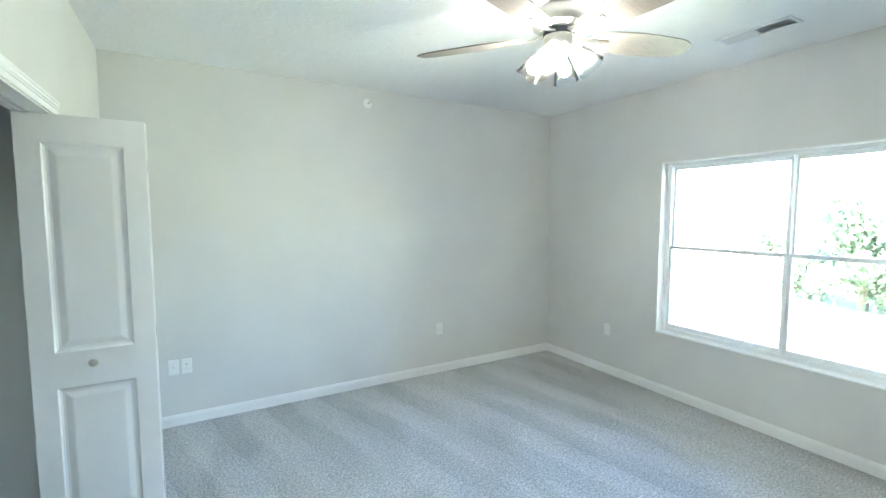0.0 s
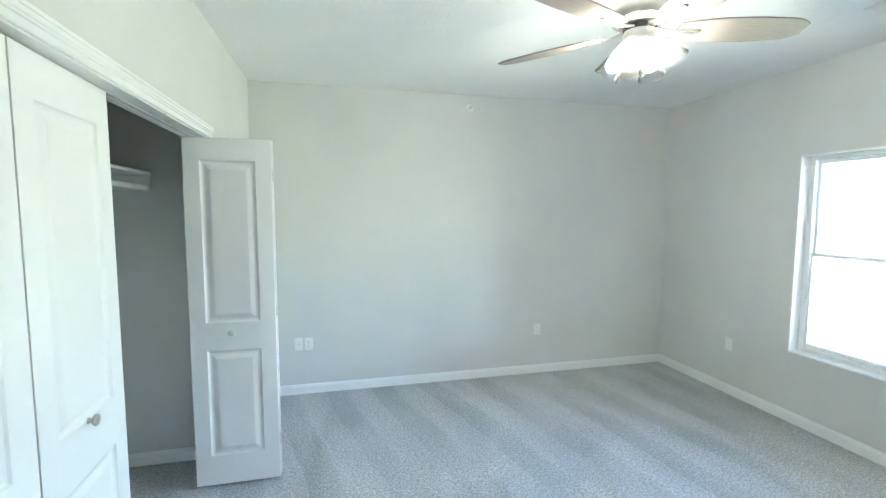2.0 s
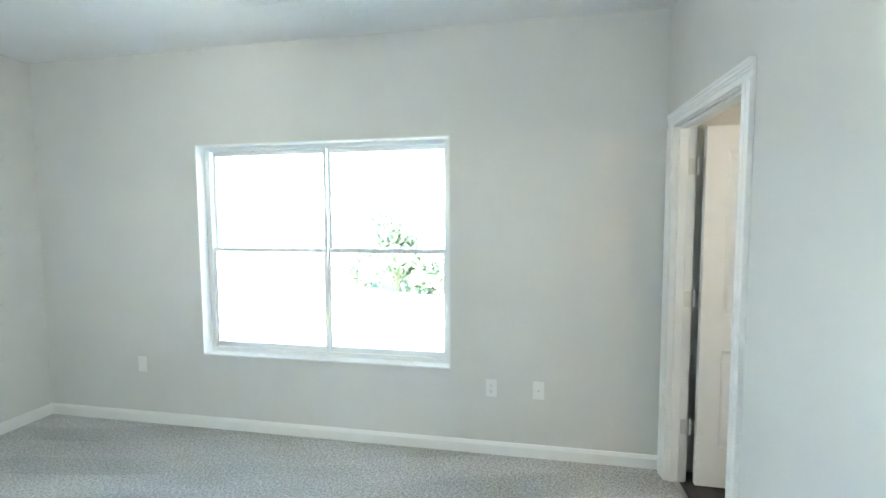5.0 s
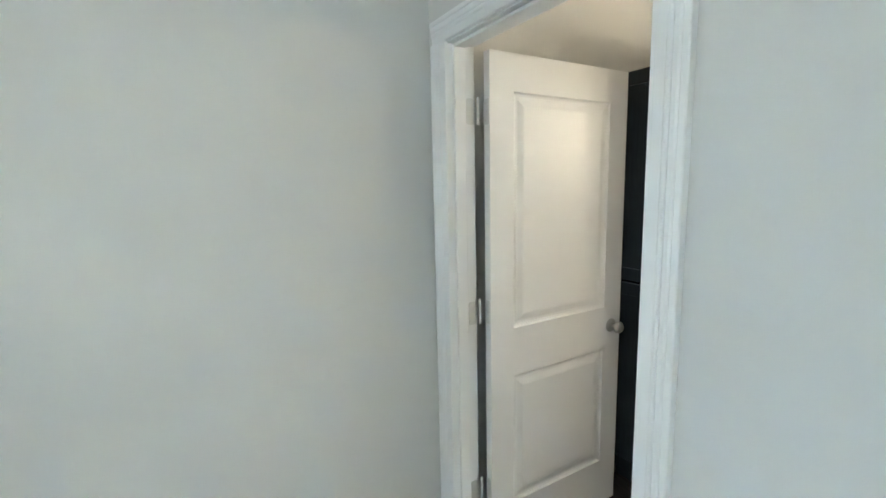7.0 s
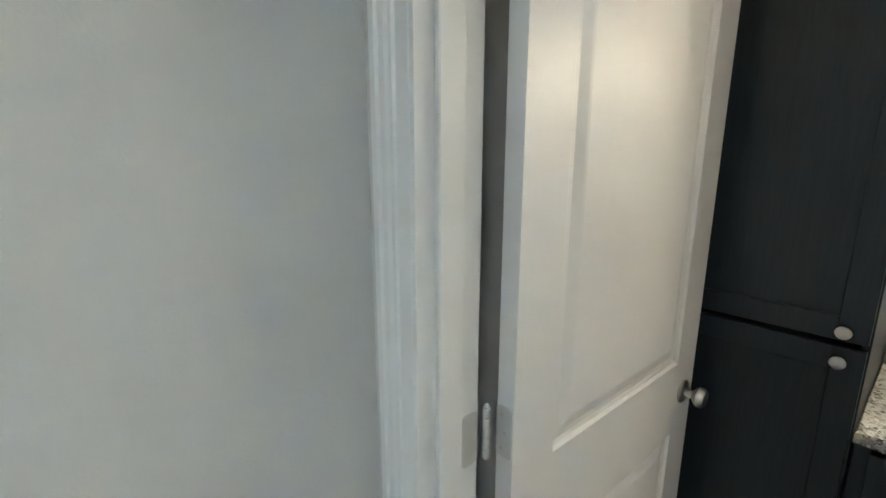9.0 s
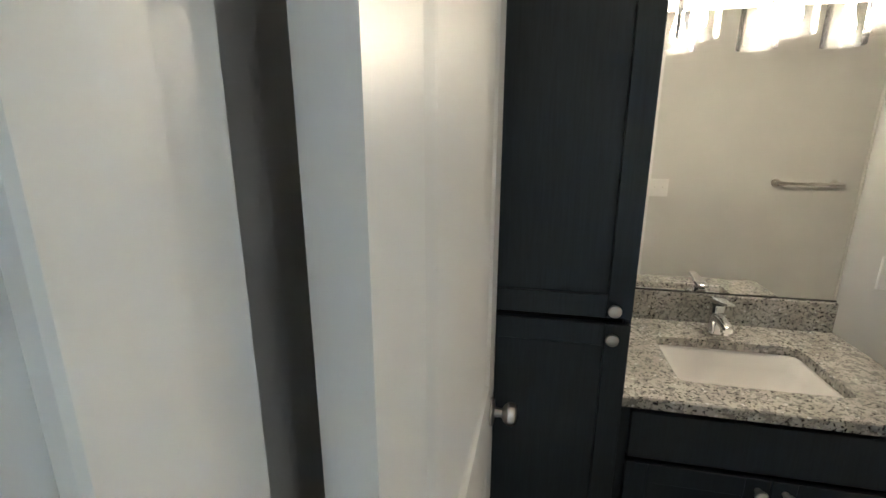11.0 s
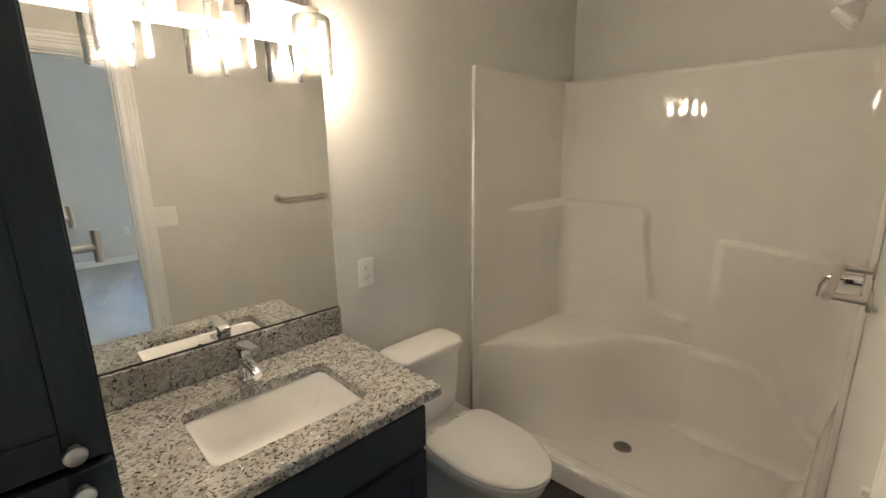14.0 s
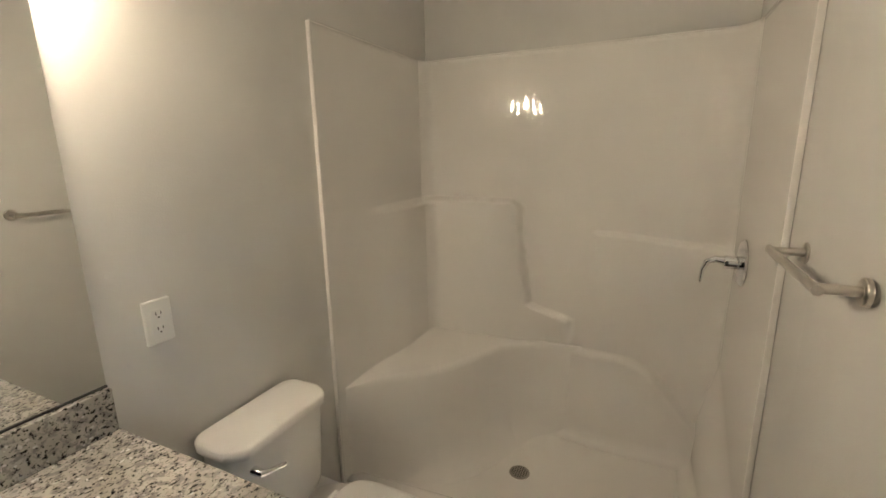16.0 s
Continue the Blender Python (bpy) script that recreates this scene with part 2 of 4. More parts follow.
def moved(bm, m):
    bmesh.ops.transform(bm, matrix=m, verts=bm.verts)
    return bm


def part(name, bm, material, parent=None, label="", smooth=False, angle=40):
    bmesh.ops.recalc_face_normals(bm, faces=bm.faces)
    me = bpy.data.meshes.new(name)
    bm.to_mesh(me)
    bm.free()
    me.materials.append(material)
    if smooth:
        me.polygons.foreach_set("use_smooth", [True] * len(me.polygons))
        me.set_sharp_from_angle(angle=radians(angle))
    ob = new(name, me)
    if parent is not None:
        ob.parent = parent
    if label:
        ob["label"] = label
    return ob


def thing(name, place, label, category, group="", turn=0.0):
    e = new(name)
    e.empty_display_size = 0.1
    e.matrix_world = pose(*place, 0, 0, turn)
    return tagged(e, label, category, group)


def structure(name, bm, material, label, category, smooth=False):
    return tagged(part(name, bm, material, None, "", smooth), label, category, kind="structure")

# ---- plan ----
H = 2.743
XW, YS = -4.15, -4.542         # closet wall and south wall of the bedroom
T = 0.125                      # partition thickness
YN, YB = YS - 0.106, -6.137         # bathroom: wall with the doorway, wall with the vanity
YW = YN - 0.050                # bathroom face of that wall beyond the doorway
XE = -2.93                     # bathroom end wall behind the shower
WY0, WY1, WZ0, WZ1 = -3.245, -1.40, 0.552, 2.074   # window opening
DX0, DX1, DZ = -0.897, -0.122, 2.045               # bathroom doorway
CY0, CY1, CZ = -3.285, -1.240, 2.076                 # closet opening
CX = -4.87                                        # closet back wall


def wall(name, boxes, label, material=WALL):
    bm = bmesh.new()
    for b in boxes:
        add_box(bm, *b)
    return structure(name, bm, material, label, "wall")


structure("floor", box(CX - 0.1, 0, YS - 0.06, 0.0, -0.05, 0.0), CARPET, "grey cut pile carpet with vacuum marks", "floor")
structure("subfloor", box(CX - 0.2, 0.2, YB - 0.2, 0.2, -0.25, -0.05), SIDING, "concrete slab under the rooms", "slab")
structure("ceiling", box(CX - 0.2, 0.2, YB - 0.2, 0.2, H, H + 0.2), CEIL, "white knockdown textured ceiling", "ceiling")
wall("wall_north", [(CX - 0.2, 0.2, 0, 0.2, -0.05, H)], "light grey painted bedroom wall")
wall("wall_window", [(0, 0.2, WY1, 0, -0.05, H), (0, 0.2, YB - 0.2, WY0, -0.05, H), (0, 0.2, WY0, WY1, -0.05, WZ0), (0, 0.2, WY0, WY1, WZ1, H)], "light grey painted wall around a window")
wall("wall_closet", [(XW - T, XW, CY1, 0, -0.05, H), (XW - T, XW, YS, CY0, -0.05, H), (XW - T, XW, CY0, CY1, CZ, H)], "light grey painted wall with a closet opening")
wall("wall_south", [(DX1 + 0.0178, 0, YN, YS, -0.05, H), (CX - 0.2, DX0 - 0.0178, YN, YS, -0.05, H), (DX0 - 0.0178, DX1 + 0.0178, YN, YS, DZ + 0.0178, H)], "light grey painted wall with a doorway")
def bath_face(x):
    """The bathroom face of the wall, which runs slightly out of square beyond the doorway."""
    return YN + (YW - YN) * min(1.0, max(0.0, (-0.99 - x) / 0.95))


structure("wall_bath_side", loft([[(x, YN + 0.004, -0.05), (x, bath_face(x) + (0.001 if x > -1.0 else 0), -0.05), (x, bath_face(x) + (0.001 if x > -1.0 else 0), H), (x, YN + 0.004, H)] for x in (-0.985, -0.99, -1.94, XE)]), WALL, "greige painted bathroom wall with a towel bar", "wall")
wall("wall_closet_back", [(CX - 0.2, CX, YS, 0, -0.05, H)], "light grey painted closet back wall")
wall("wall_closet_end", [(CX, XW - T, -0.94, -0.84, -0.05, H), (CX, XW - T, -3.40, -3.30, -0.05, H)], "light grey painted closet end walls")
wall("wall_vanity", [(CX - 0.2, 0.0, YB - 0.2, YB, -0.05, H)], "greige painted bathroom wall behind the vanity")
wall("wall_shower_end", [(XE - 0.12, XE, YB, YW, -0.05, H)], "greige painted bathroom wall above the shower")

# ---- baseboards and casings ----
def baseboard(name, p, q, inward, label="white painted baseboard"):
    """A moulded board along the wall from p to q."""
    p, q, n = Vector((*p, 0)), Vector((*q, 0)), Vector((*inward, 0))
    prof = [(0, 0.0), (0.013, 0.0), (0.013, 0.062), (0.010, 0.070), (0.007, 0.078), (0.004, 0.084), (0, 0.085)]
    bm = loft([[e + n * d + Vector((0, 0, z)) for d, z in prof] for e in (p, q)])
    return structure(name, bm, WHITE, label, "baseboard")


baseboard("baseboard", (XW, 0), (0, 0), (0, -1))
baseboard("baseboard", (0, 0), (0, YS), (-1, 0))
baseboard("baseboard", (XW, CY1 + 0.056), (XW, 0), (1, 0))
baseboard("baseboard", (XW, YS), (XW, CY0 - 0.056), (1, 0))
baseboard("baseboard", (XW, YS), (DX0 - 0.09, YS), (0, 1))
baseboard("baseboard", (CX, -0.94), (XW - T, -0.94), (0, -1))
baseboard("baseboard", (CX, -3.30), (CX, -0.94), (1, 0))
baseboard("baseboard", (DX0 - 0.09, YN), (-2.10, YW - 0.002), (0, -1))
baseboard("baseboard", (-1.25, YB), (-2.03, YB), (0, 1))


def casing(name, a, b, out, width_dir, width=0.078, label="white moulded door casing"):
    """A casing leg between a and b: its inner edge runs along a-b, it spreads along width_dir and stands out of the wall."""
    a, b, n, w = Vector(a), Vector(b), Vector(out), Vector(width_dir)
    s = width / 0.085
    prof = [(0, 0), (0, 0.008), (0.004, 0.011), (0.030, 0.0125), (0.034, 0.016), (0.040, 0.0165), (0.044, 0.0135), (0.050, 0.0175), (0.060, 0.019), (0.066, 0.0165), (0.070, 0.020), (0.082, 0.0205), (0.085, 0.018), (0.085, 0)]
    return structure(name, loft([[q + w * (u * s) + n * d for u, d in prof] for q in (a, b)]), WHITE, label, "trim")


for side, y, n in (("bedroom", YS, 1), ("bathroom", YN, -1)):
    top = DZ + 0.006
    casing("trim", (DX1 + 0.006, y, 0), (DX1 + 0.006, y, top), (0, n, 0), (1, 0, 0))
    casing("trim", (DX0 - 0.006, y, 0), (DX0 - 0.006, y, top), (0, n, 0), (-1, 0, 0))
    casing("trim", (DX0 - 0.084, y, top), (DX1 + 0.084, y, top), (0, n, 0), (0, 0, 1))
# door jamb lining with stop
bm = bmesh.new()
add_box(bm, DX1 - 0.0, DX1 + 0.018, YN - 0.001, YS + 0.010, 0, DZ + 0.018)
add_box(bm, DX0 - 0.018, DX0, YN - 0.001, YS + 0.010, 0, DZ + 0.018)
add_box(bm, DX0, DX1, YN - 0.001, YS + 0.001, DZ, DZ + 0.018)
add_box(bm, DX1 - 0.011, DX1, YN + 0.040, YN + 0.085, 0, DZ, 0.002)
add_box(bm, DX0, DX0 + 0.011, YN + 0.040, YN + 0.085, 0, DZ, 0.002)
add_box(bm, DX0 + 0.011, DX1 - 0.011, YN + 0.040, YN + 0.085, DZ - 0.011, DZ, 0.002)
structure("door_jamb", bm, WHITE, "white painted door jamb with a stop", "trim")
# closet lining and casing
bm = bmesh.new()
add_box(bm, XW - T - 0.001, XW + 0.001, CY1 - 0.016, CY1 + 0.004, 0, CZ)
add_box(bm, XW - T - 0.001, XW + 0.001, CY0 - 0.004, CY0 + 0.016, 0, CZ)
add_box(bm, XW - T - 0.001, XW + 0.001, CY0 - 0.004, CY1 + 0.004, CZ - 0.016, CZ + 0.004)
structure("closet_jamb", bm, WHITE, "white painted closet jamb", "trim")
casing("trim", (XW, CY1 - 0.010, 0), (XW, CY1 - 0.010, CZ - 0.010), (1, 0, 0), (0, 1, 0), 0.065, label="white moulded closet casing")
casing("trim", (XW, CY0 + 0.010, 0), (XW, CY0 + 0.010, CZ - 0.010), (1, 0, 0), (0, -1, 0), 0.065, label="white moulded closet casing")
casing("trim", (XW, CY0 - 0.055, CZ - 0.010), (XW, CY1 + 0.055, CZ - 0.010), (1, 0, 0), (0, 0, 1), 0.065, label="white moulded closet casing")

# ---- window ----
win = thing("window_1", (0, 0, 0), "white vinyl twin single-hung window with clear panes", "window")
win["kind"] = "structure"
bm = bmesh.new()
FX0, FX1 = 0.085, 0.165
my = -2.345
for y0, y1, z0, z1 in ((WY0, WY0 + 0.045, WZ0, WZ1), (WY1 - 0.045, WY1, WZ0, WZ1)):
    add_box(bm, FX0, FX1, y0, y1, z0, z1, 0.003)
add_box(bm, FX0, FX1, WY0 + 0.045, WY1 - 0.045, WZ1 - 0.035, WZ1, 0.003)
add_box(bm, FX0, FX1, WY0 + 0.045, WY1 - 0.045, WZ0, WZ0 + 0.042, 0.003)
add_box(bm, FX0, FX1, my - 0.012, my + 0.012, WZ0 + 0.042, WZ1 - 0.035, 0.003)
part("window_frame", bm, VINYL, win)
zm = 1.322
for y0, y1 in ((WY0 + 0.045, my - 0.012), (my + 0.012, WY1 - 0.045)):
    for z0, z1, x0 in ((zm - 0.016, WZ1 - 0.035, 0.128), (WZ0 + 0.042, zm + 0.016, 0.098)):
        bm = bmesh.new()
        s, x1 = 0.014, x0 + 0.028
        add_box(bm, x0, x1, y0, y0 + s, z0, z1, 0.002)
        add_box(bm, x0, x1, y1 - s, y1, z0, z1, 0.002)
        add_box(bm, x0, x1, y0 + s, y1 - s, z0, z0 + (0.030 if x0 > 0.11 else 0.036), 0.002)
        add_box(bm, x0, x1, y0 + s, y1 - s, z1 - 0.030, z1, 0.002)
        sash = part("sash", bm, VINYL, win)
        pane = part("pane", box(x0 + 0.012, x0 + 0.016, y0 + s, y1 - s, z0 + 0.03, z1 - 0.03), GLASS, sash, "clear glass pane")
        pane.visible_shadow = False
part("window_sill", box(0.0 - 0.004, FX0, WY0, WY1, WZ0 - 0.002, WZ0 + 0.010, 0.003), WHITE, win, "white painted sill")
bm = bmesh.new()
add_box(bm, -0.002, FX0, WY0 - 0.001, WY0 + 0.008, WZ0 + 0.010, WZ1)
add_box(bm, -0.002, FX0, WY1 - 0.008, WY1 + 0.001, WZ0 + 0.010, WZ1)
add_box(bm, -0.002, FX0, WY0, WY1, WZ1 - 0.008, WZ1 + 0.001)
part("window_return", bm, WHITE, win, "white painted window return")

# ---- doors ----
def knob(parent, x, y, z, out, r=0.026, material=NICKEL):
    """A round knob on a rose, standing out along +y or -y."""
    prof = [(0.001, 0.0), (0.031, 0.0), (0.031, 0.004), (0.026, 0.008), (0.011, 0.010), (0.010, 0.026), (r * 0.7, 0.031), (r, 0.040), (r, 0.050), (r * 0.8, 0.057), (r * 0.3, 0.060), (0.001, 0.060)]
    return part("knob", lathe([(a, out * b) for a, b in prof], "y", (x, y, z)), material, parent, "satin nickel knob", True)


def small_knob(parent, x, y, z, n, r=0.016, material=NICKEL, label="brushed nickel knob"):
    prof = [(0.0005, 0), (r * 0.55, 0), (r * 0.42, 0.006), (r * 0.40, 0.012), (r * 0.85, 0.016), (r, 0.021), (r * 0.92, 0.026), (r * 0.5, 0.029), (0.0005, 0.030)]
    bm = lathe([(a, b) for a, b in prof], "z", (0, 0, 0), 20)
    moved(bm, Matrix.Translation((x, y, z)) @ Vector((0, 0, 1)).rotation_difference(Vector(n)).to_matrix().to_4x4())
    return part("knob", bm, material, parent, label, True)


def door_leaf(parent, name, w, h, t=0.035, stile=0.092, panels=((0.20, 0.835), (1.0, 1.93)), x0=0.0, z0=0.012, material=DOORW):
    """A moulded leaf: stiles and rails round raised panels, from x0 along +x, its middle on y = 0."""
    g = 0.009
    bm = bmesh.new()
    add_box(bm, x0, x0 + stile, -t / 2, t / 2, z0, h)
    add_box(bm, x0 + w - stile, x0 + w, -t / 2, t / 2, z0, h)
    zs = [z0] + [z for p in panels for z in p] + [h]
    for a, b in zip(zs[::2], zs[1::2]):
        add_box(bm, x0 + stile, x0 + w - stile, -t / 2, t / 2, a, b)
    leaf = part(name, bm, material, parent)
    for a, b in panels:
        bm = bmesh.new()
        for s in (-1, 1):
            xa, xb = x0 + stile, x0 + w - stile
            def ring(k, d):
                return [(xa + k, s * (t / 2 - d), a + k), (xb - k, s * (t / 2 - d), a + k), (xb - k, s * (t / 2 - d), b - k), (xa + k, s * (t / 2 - d), b - k)]
            rows = [ring(0, 0.0), ring(0.006, 0.006), ring(0.014, g), ring(0.024, g), ring(0.046, 0.003), ring(0.052, 0.002)]
            vs = [[bm.verts.new(p) for p in r] for r in rows]
            for r0, r1 in zip(vs, vs[1:]):
                for i in range(4):
                    bm.faces.new((r0[i], r0[(i + 1) % 4], r1[(i + 1) % 4], r1[i]))
            bm.faces.new(vs[-1])
        part("panel", bm, material, leaf)
    return leaf


# bathroom door, standing open against the side of the room
bath_door = thing("door_1", (DX1 - 0.006, YN - 0.017, 0), "white two-panel door standing open with satin hinges", "door", turn=-90.5)
bath_door["kind"] = "structure"
leaf = door_leaf(bath_door, "leaf", 0.746, 2.035, stile=0.11, panels=((0.24, 0.80), (1.0, 1.90)), x0=0.025)
for ob in (leaf,):
    ob.location.y = -0.0175
knob(leaf, 0.025 + 0.746 - 0.062, -0.0175, 0.908, -1)
knob(leaf, 0.025 + 0.746 - 0.062, 0.0175, 0.908, 1)
for z in (0.335, 1.08, 1.825):
    bm = bmesh.new()
    h2 = 0.045
    for k in range(5):
        a = -h2 + k * 0.018
        lathe([(0.0055, a), (0.0063, a + 0.001), (0.0063, a + 0.0165), (0.0055, a + 0.0175)], "z", (0, 0, z), 12, bm=bm)
    lathe([(0.0045, h2), (0.005, h2 + 0.003), (0.002, h2 + 0.007)], "z", (0, 0, z), 10, bm=bm)
    hinge = part("hinge", bm, SATIN, bath_door, "satin nickel hinge", True)
    bm = loft([[(0.0248 + d, -c[0], c[1]) for c in rr] for d, rr in ((0.0, [(u, v) for u, v, _ in rrect(0.017, z, 0.0165, h2, 0.008, 0)]), (-0.0022, [(u, v) for u, v, _ in rrect(0.017, z, 0.0165, h2, 0.008, 0)]))])
    part("hinge_leaf", bm, SATIN, hinge)
    bm = bmesh.new()
    for dz in (-0.03, 0.0, 0.03):
        lathe([(0.0005, 0.0), (0.003, 0.0), (0.0035, -0.001)], "x", (0.0225, -0.012 - 0.008 * (dz == 0), z + dz), 8, bm=bm)
    part("screw", bm, NICKEL, hinge)
    tagged(structure("hinge_plate", loft([[(DX1 - d, c[0], c[1]) for c in [(u, v) for u, v, _ in rrect(YN + 0.016, z, 0.0165, h2, 0.008, 0)]] for d in (0.0, 0.0024)]), SATIN, "satin nickel hinge plate on the jamb", "hinge"), kind="structure")

# closet doors: two folding pairs
BW = 0.463
fold_door = thing("folding_door", (-4.268, -1.297, 0), "white two-panel folding closet door folded open", "closet door", "closet doors", 0)
lf = door_leaf(fold_door, "leaf", BW, 2.054, 0.034, 0.085, x0=0.0, z0=0.022)
small_knob(lf, BW * 0.48, -0.017, 0.942, (0, -1, 0), 0.019)
lf2 = door_leaf(fold_door, "leaf", BW, 2.054, 0.034, 0.085, x0=0.002, z0=0.022)
lf2.location, lf2.rotation_euler = (0, 0.040, 0), (0, 0, radians(1.4))
bm = bmesh.new()
for z in (0.25, 1.05, 1.85):
    lathe([(0.004, -0.03), (0.004, 0.03)], "z", (BW + 0.004, 0.02, z), 10, bm=bm)
part("hinge", bm, SATIN, fold_door)

BL = 0.502
fold_door2 = thing("folding_door", (-4.225, -3.262, 0), "white two-panel folding closet door nearly closed", "closet door", "closet doors", 0)
a1 = math.degrees(math.asin(0.020 / BL))
lp = door_leaf(fold_door2, "leaf", BL, 2.054, 0.034, 0.085, x0=0.0, z0=0.022)
lp.rotation_euler = (0, 0, radians(90 - a1))
ld = door_leaf(fold_door2, "leaf", BL, 2.054, 0.034, 0.085, x0=0.003, z0=0.022)
ld.location = (BL * math.sin(radians(a1)), BL * math.cos(radians(a1)) + 0.003, 0)
ld.rotation_euler = (0, 0, radians(90 + a1))
small_knob(ld, BL * 0.49, -0.017, 0.996, (0, -1, 0), 0.019)

track = thing("closet_track", (0, 0, 0), "grey metal folding door track under the header", "track")
bm = bmesh.new()
tx = -4.225
add_box(bm, tx - 0.016, tx - 0.013, CY0 + 0.016, CY1 - 0.016, CZ - 0.021, CZ - 0.016)
add_box(bm, tx + 0.013, tx + 0.016, CY0 + 0.016, CY1 - 0.016, CZ - 0.021, CZ - 0.016)
add_box(bm, tx - 0.013, tx + 0.013, CY0 + 0.016, CY1 - 0.016, CZ - 0.018, CZ - 0.0162)
part("channel", bm, SATIN, track)

shelf = thing("closet_shelf", (0, 0, 0), "white closet shelf with a hanging rod below", "shelf")
part("board", box(CX, -4.56, -3.30, -0.94, 1.868, 1.886, 0.002), WHITE, shelf)
part("cleat", box(CX, -4.56, -0.958, -0.94, 1.775, 1.868, 0.002), WHITE, shelf)
part("back_cleat", box(CX, CX + 0.018, -3.30, -0.958, 1.775, 1.868, 0.002), WHITE, shelf)
part("rod", tube([(-4.58, -3.30, 1.79), (-4.58, -0.96, 1.79)], 0.016, 16), WHITE, shelf, "white hanging rod", True)
part("rod_socket", lathe([(0.001, 0), (0.028, 0), (0.028, -0.012), (0.018, -0.014)], "y", (-4.58, -0.958, 1.79), 20), WHITE, shelf, "", True)

# ---- wall plates ----
def wall_plate(kind, place, n, label):
    """kind: duplex, jack, blank or toggles, at the plate's centre on the wall, facing n."""
    ang = math.degrees(math.atan2(n[0], -n[1]))
    th = thing("outlet" if kind != "toggles" else "light_switch", place, label, "outlet" if kind != "toggles" else "light switch", "outlets" if kind != "toggles" else "", ang)
    wide = 0.058 if kind == "toggles" else 0.0352
    rr = lambda k, y: [(u, -y, v) for u, v, _ in rrect(0, 0, wide - k, 0.0575 - k, 0.004, 0, 3)]
    part("plate", loft([rr(0, 0.0), rr(0, 0.003), rr(0.003, 0.0055)]), PLATE, th)
    if kind == "duplex":
        for z in (0.0195, -0.0195):
            r2 = lambda y: [(u, -y, v + z) for u, v, _ in rrect(0, 0, 0.0165, 0.0140, 0.011, 0, 4)]
            sock = part("socket", loft([r2(0.005), r2(0.0075)]), PLATE, th)
            bm = bmesh.new()
            for x, hh in ((-0.0063, 0.0045), (0.0063, 0.0035)):
                add_box(bm, x - 0.0012, x + 0.0012, -0.0079, -0.0073, z + 0.003 - hh, z + 0.003 + hh)
            lathe([(0.0005, -0.0079), (0.0026, -0.0079), (0.0026, -0.0073)], "y", (0, 0, z - 0.0078), 8, bm=bm)
            part("slots", bm, SLOT, sock)
        part("screw", lathe([(0.0005, -0.0068), (0.003, -0.0066), (0.003, -0.005)], "y", (0, 0, 0), 10), PLATE, th)
    if kind == "jack":
        part("jack", lathe([(0.0005, -0.013), (0.0045, -0.013), (0.0048, -0.006), (0.007, -0.0058), (0.007, -0.005)], "y", (0, 0, 0), 12), NICKEL, th, "threaded cable jack")
    if kind == "toggles":
        for x in (-0.023, 0.023):
            bm = box(x - 0.0045, x + 0.0045, -0.020, -0.005, 0.000, 0.010, 0.0015)
            part("toggle", bm, PLATE, th)
    return th


wall_plate("jack", (-3.795, 0, 0.457), (0, -1), "white cable jack plate above the baseboard")
wall_plate("duplex", (-3.708, 0, 0.455), (0, -1), "white duplex outlet beside a cable plate")
wall_plate("duplex", (-1.474, 0, 0.453), (0, -1), "white duplex outlet on the grey wall")
wall_plate("blank", (0, -0.87, 0.452), (-1, 0), "white blank plate near the room corner")
wall_plate("duplex", (0, -3.515, 0.442), (-1, 0), "white duplex outlet under the window wall")
wall_plate("jack", (0, -3.815, 0.443), (-1, 0), "white cable jack plate near the doorway")
wall_plate("duplex", (-1.402, YB, 1.086), (0, 1), "white duplex outlet beside the mirror")
wall_plate("toggles", (-1.036, bath_face(-1.036) - 0.002, 1.20), (0, -1), "white double toggle switch beside the doorway")

sp = thing("fire_sprinkler", (-2.212, 0, 2.615), "white sidewall fire sprinkler on the wall", "sprinkler")
part("escutcheon", lathe([(0.001, 0.0), (0.042, 0.0), (0.042, -0.004), (0.034, -0.012), (0.018, -0.013), (0.017, -0.006), (0.001, -0.006)], "y"), PLATE, sp, "", True)
bm = lathe([(0.010, -0.006), (0.010, -0.028), (0.006, -0.032), (0.004, -0.055), (0.0005, -0.056)], "y")
for s in (-1, 1):
    tube([(s * 0.009, -0.022, 0), (s * 0.013, -0.036, 0), (s * 0.004, -0.054, 0)], 0.0025, 8, bm)
part("sprinkler_head", bm, CHROME, sp, "chrome sprinkler head", True)
part("deflector", box(-0.016, 0.016, -0.062, -0.059, -0.010, 0.014, 0.001), NICKEL, sp)

# ---- ceiling vent ----
vent = thing("ceiling_vent", (-0.565, -2.375, H), "white two-way ceiling air register", "vent")
fr = bmesh.new()
vx, vy = 0.078, 0.210
for x0, x1, y0, y1 in ((-vx, -vx + 0.022, -vy, vy), (vx - 0.022, vx, -vy, vy), (-vx + 0.022, vx - 0.022, -vy, -vy + 0.022), (-vx + 0.022, vx - 0.022, vy - 0.022, vy), (-vx + 0.022, vx - 0.022, -0.005, 0.005)):
    add_box(fr, x0, x1, y0, y1, -0.008, 0.0, 0.002)
part("frame", fr, WHITE, vent)
part("backing", box(-vx + 0.02, vx - 0.02, -vy + 0.02, vy - 0.02, -0.0012, -0.0004), VENTIN, vent)
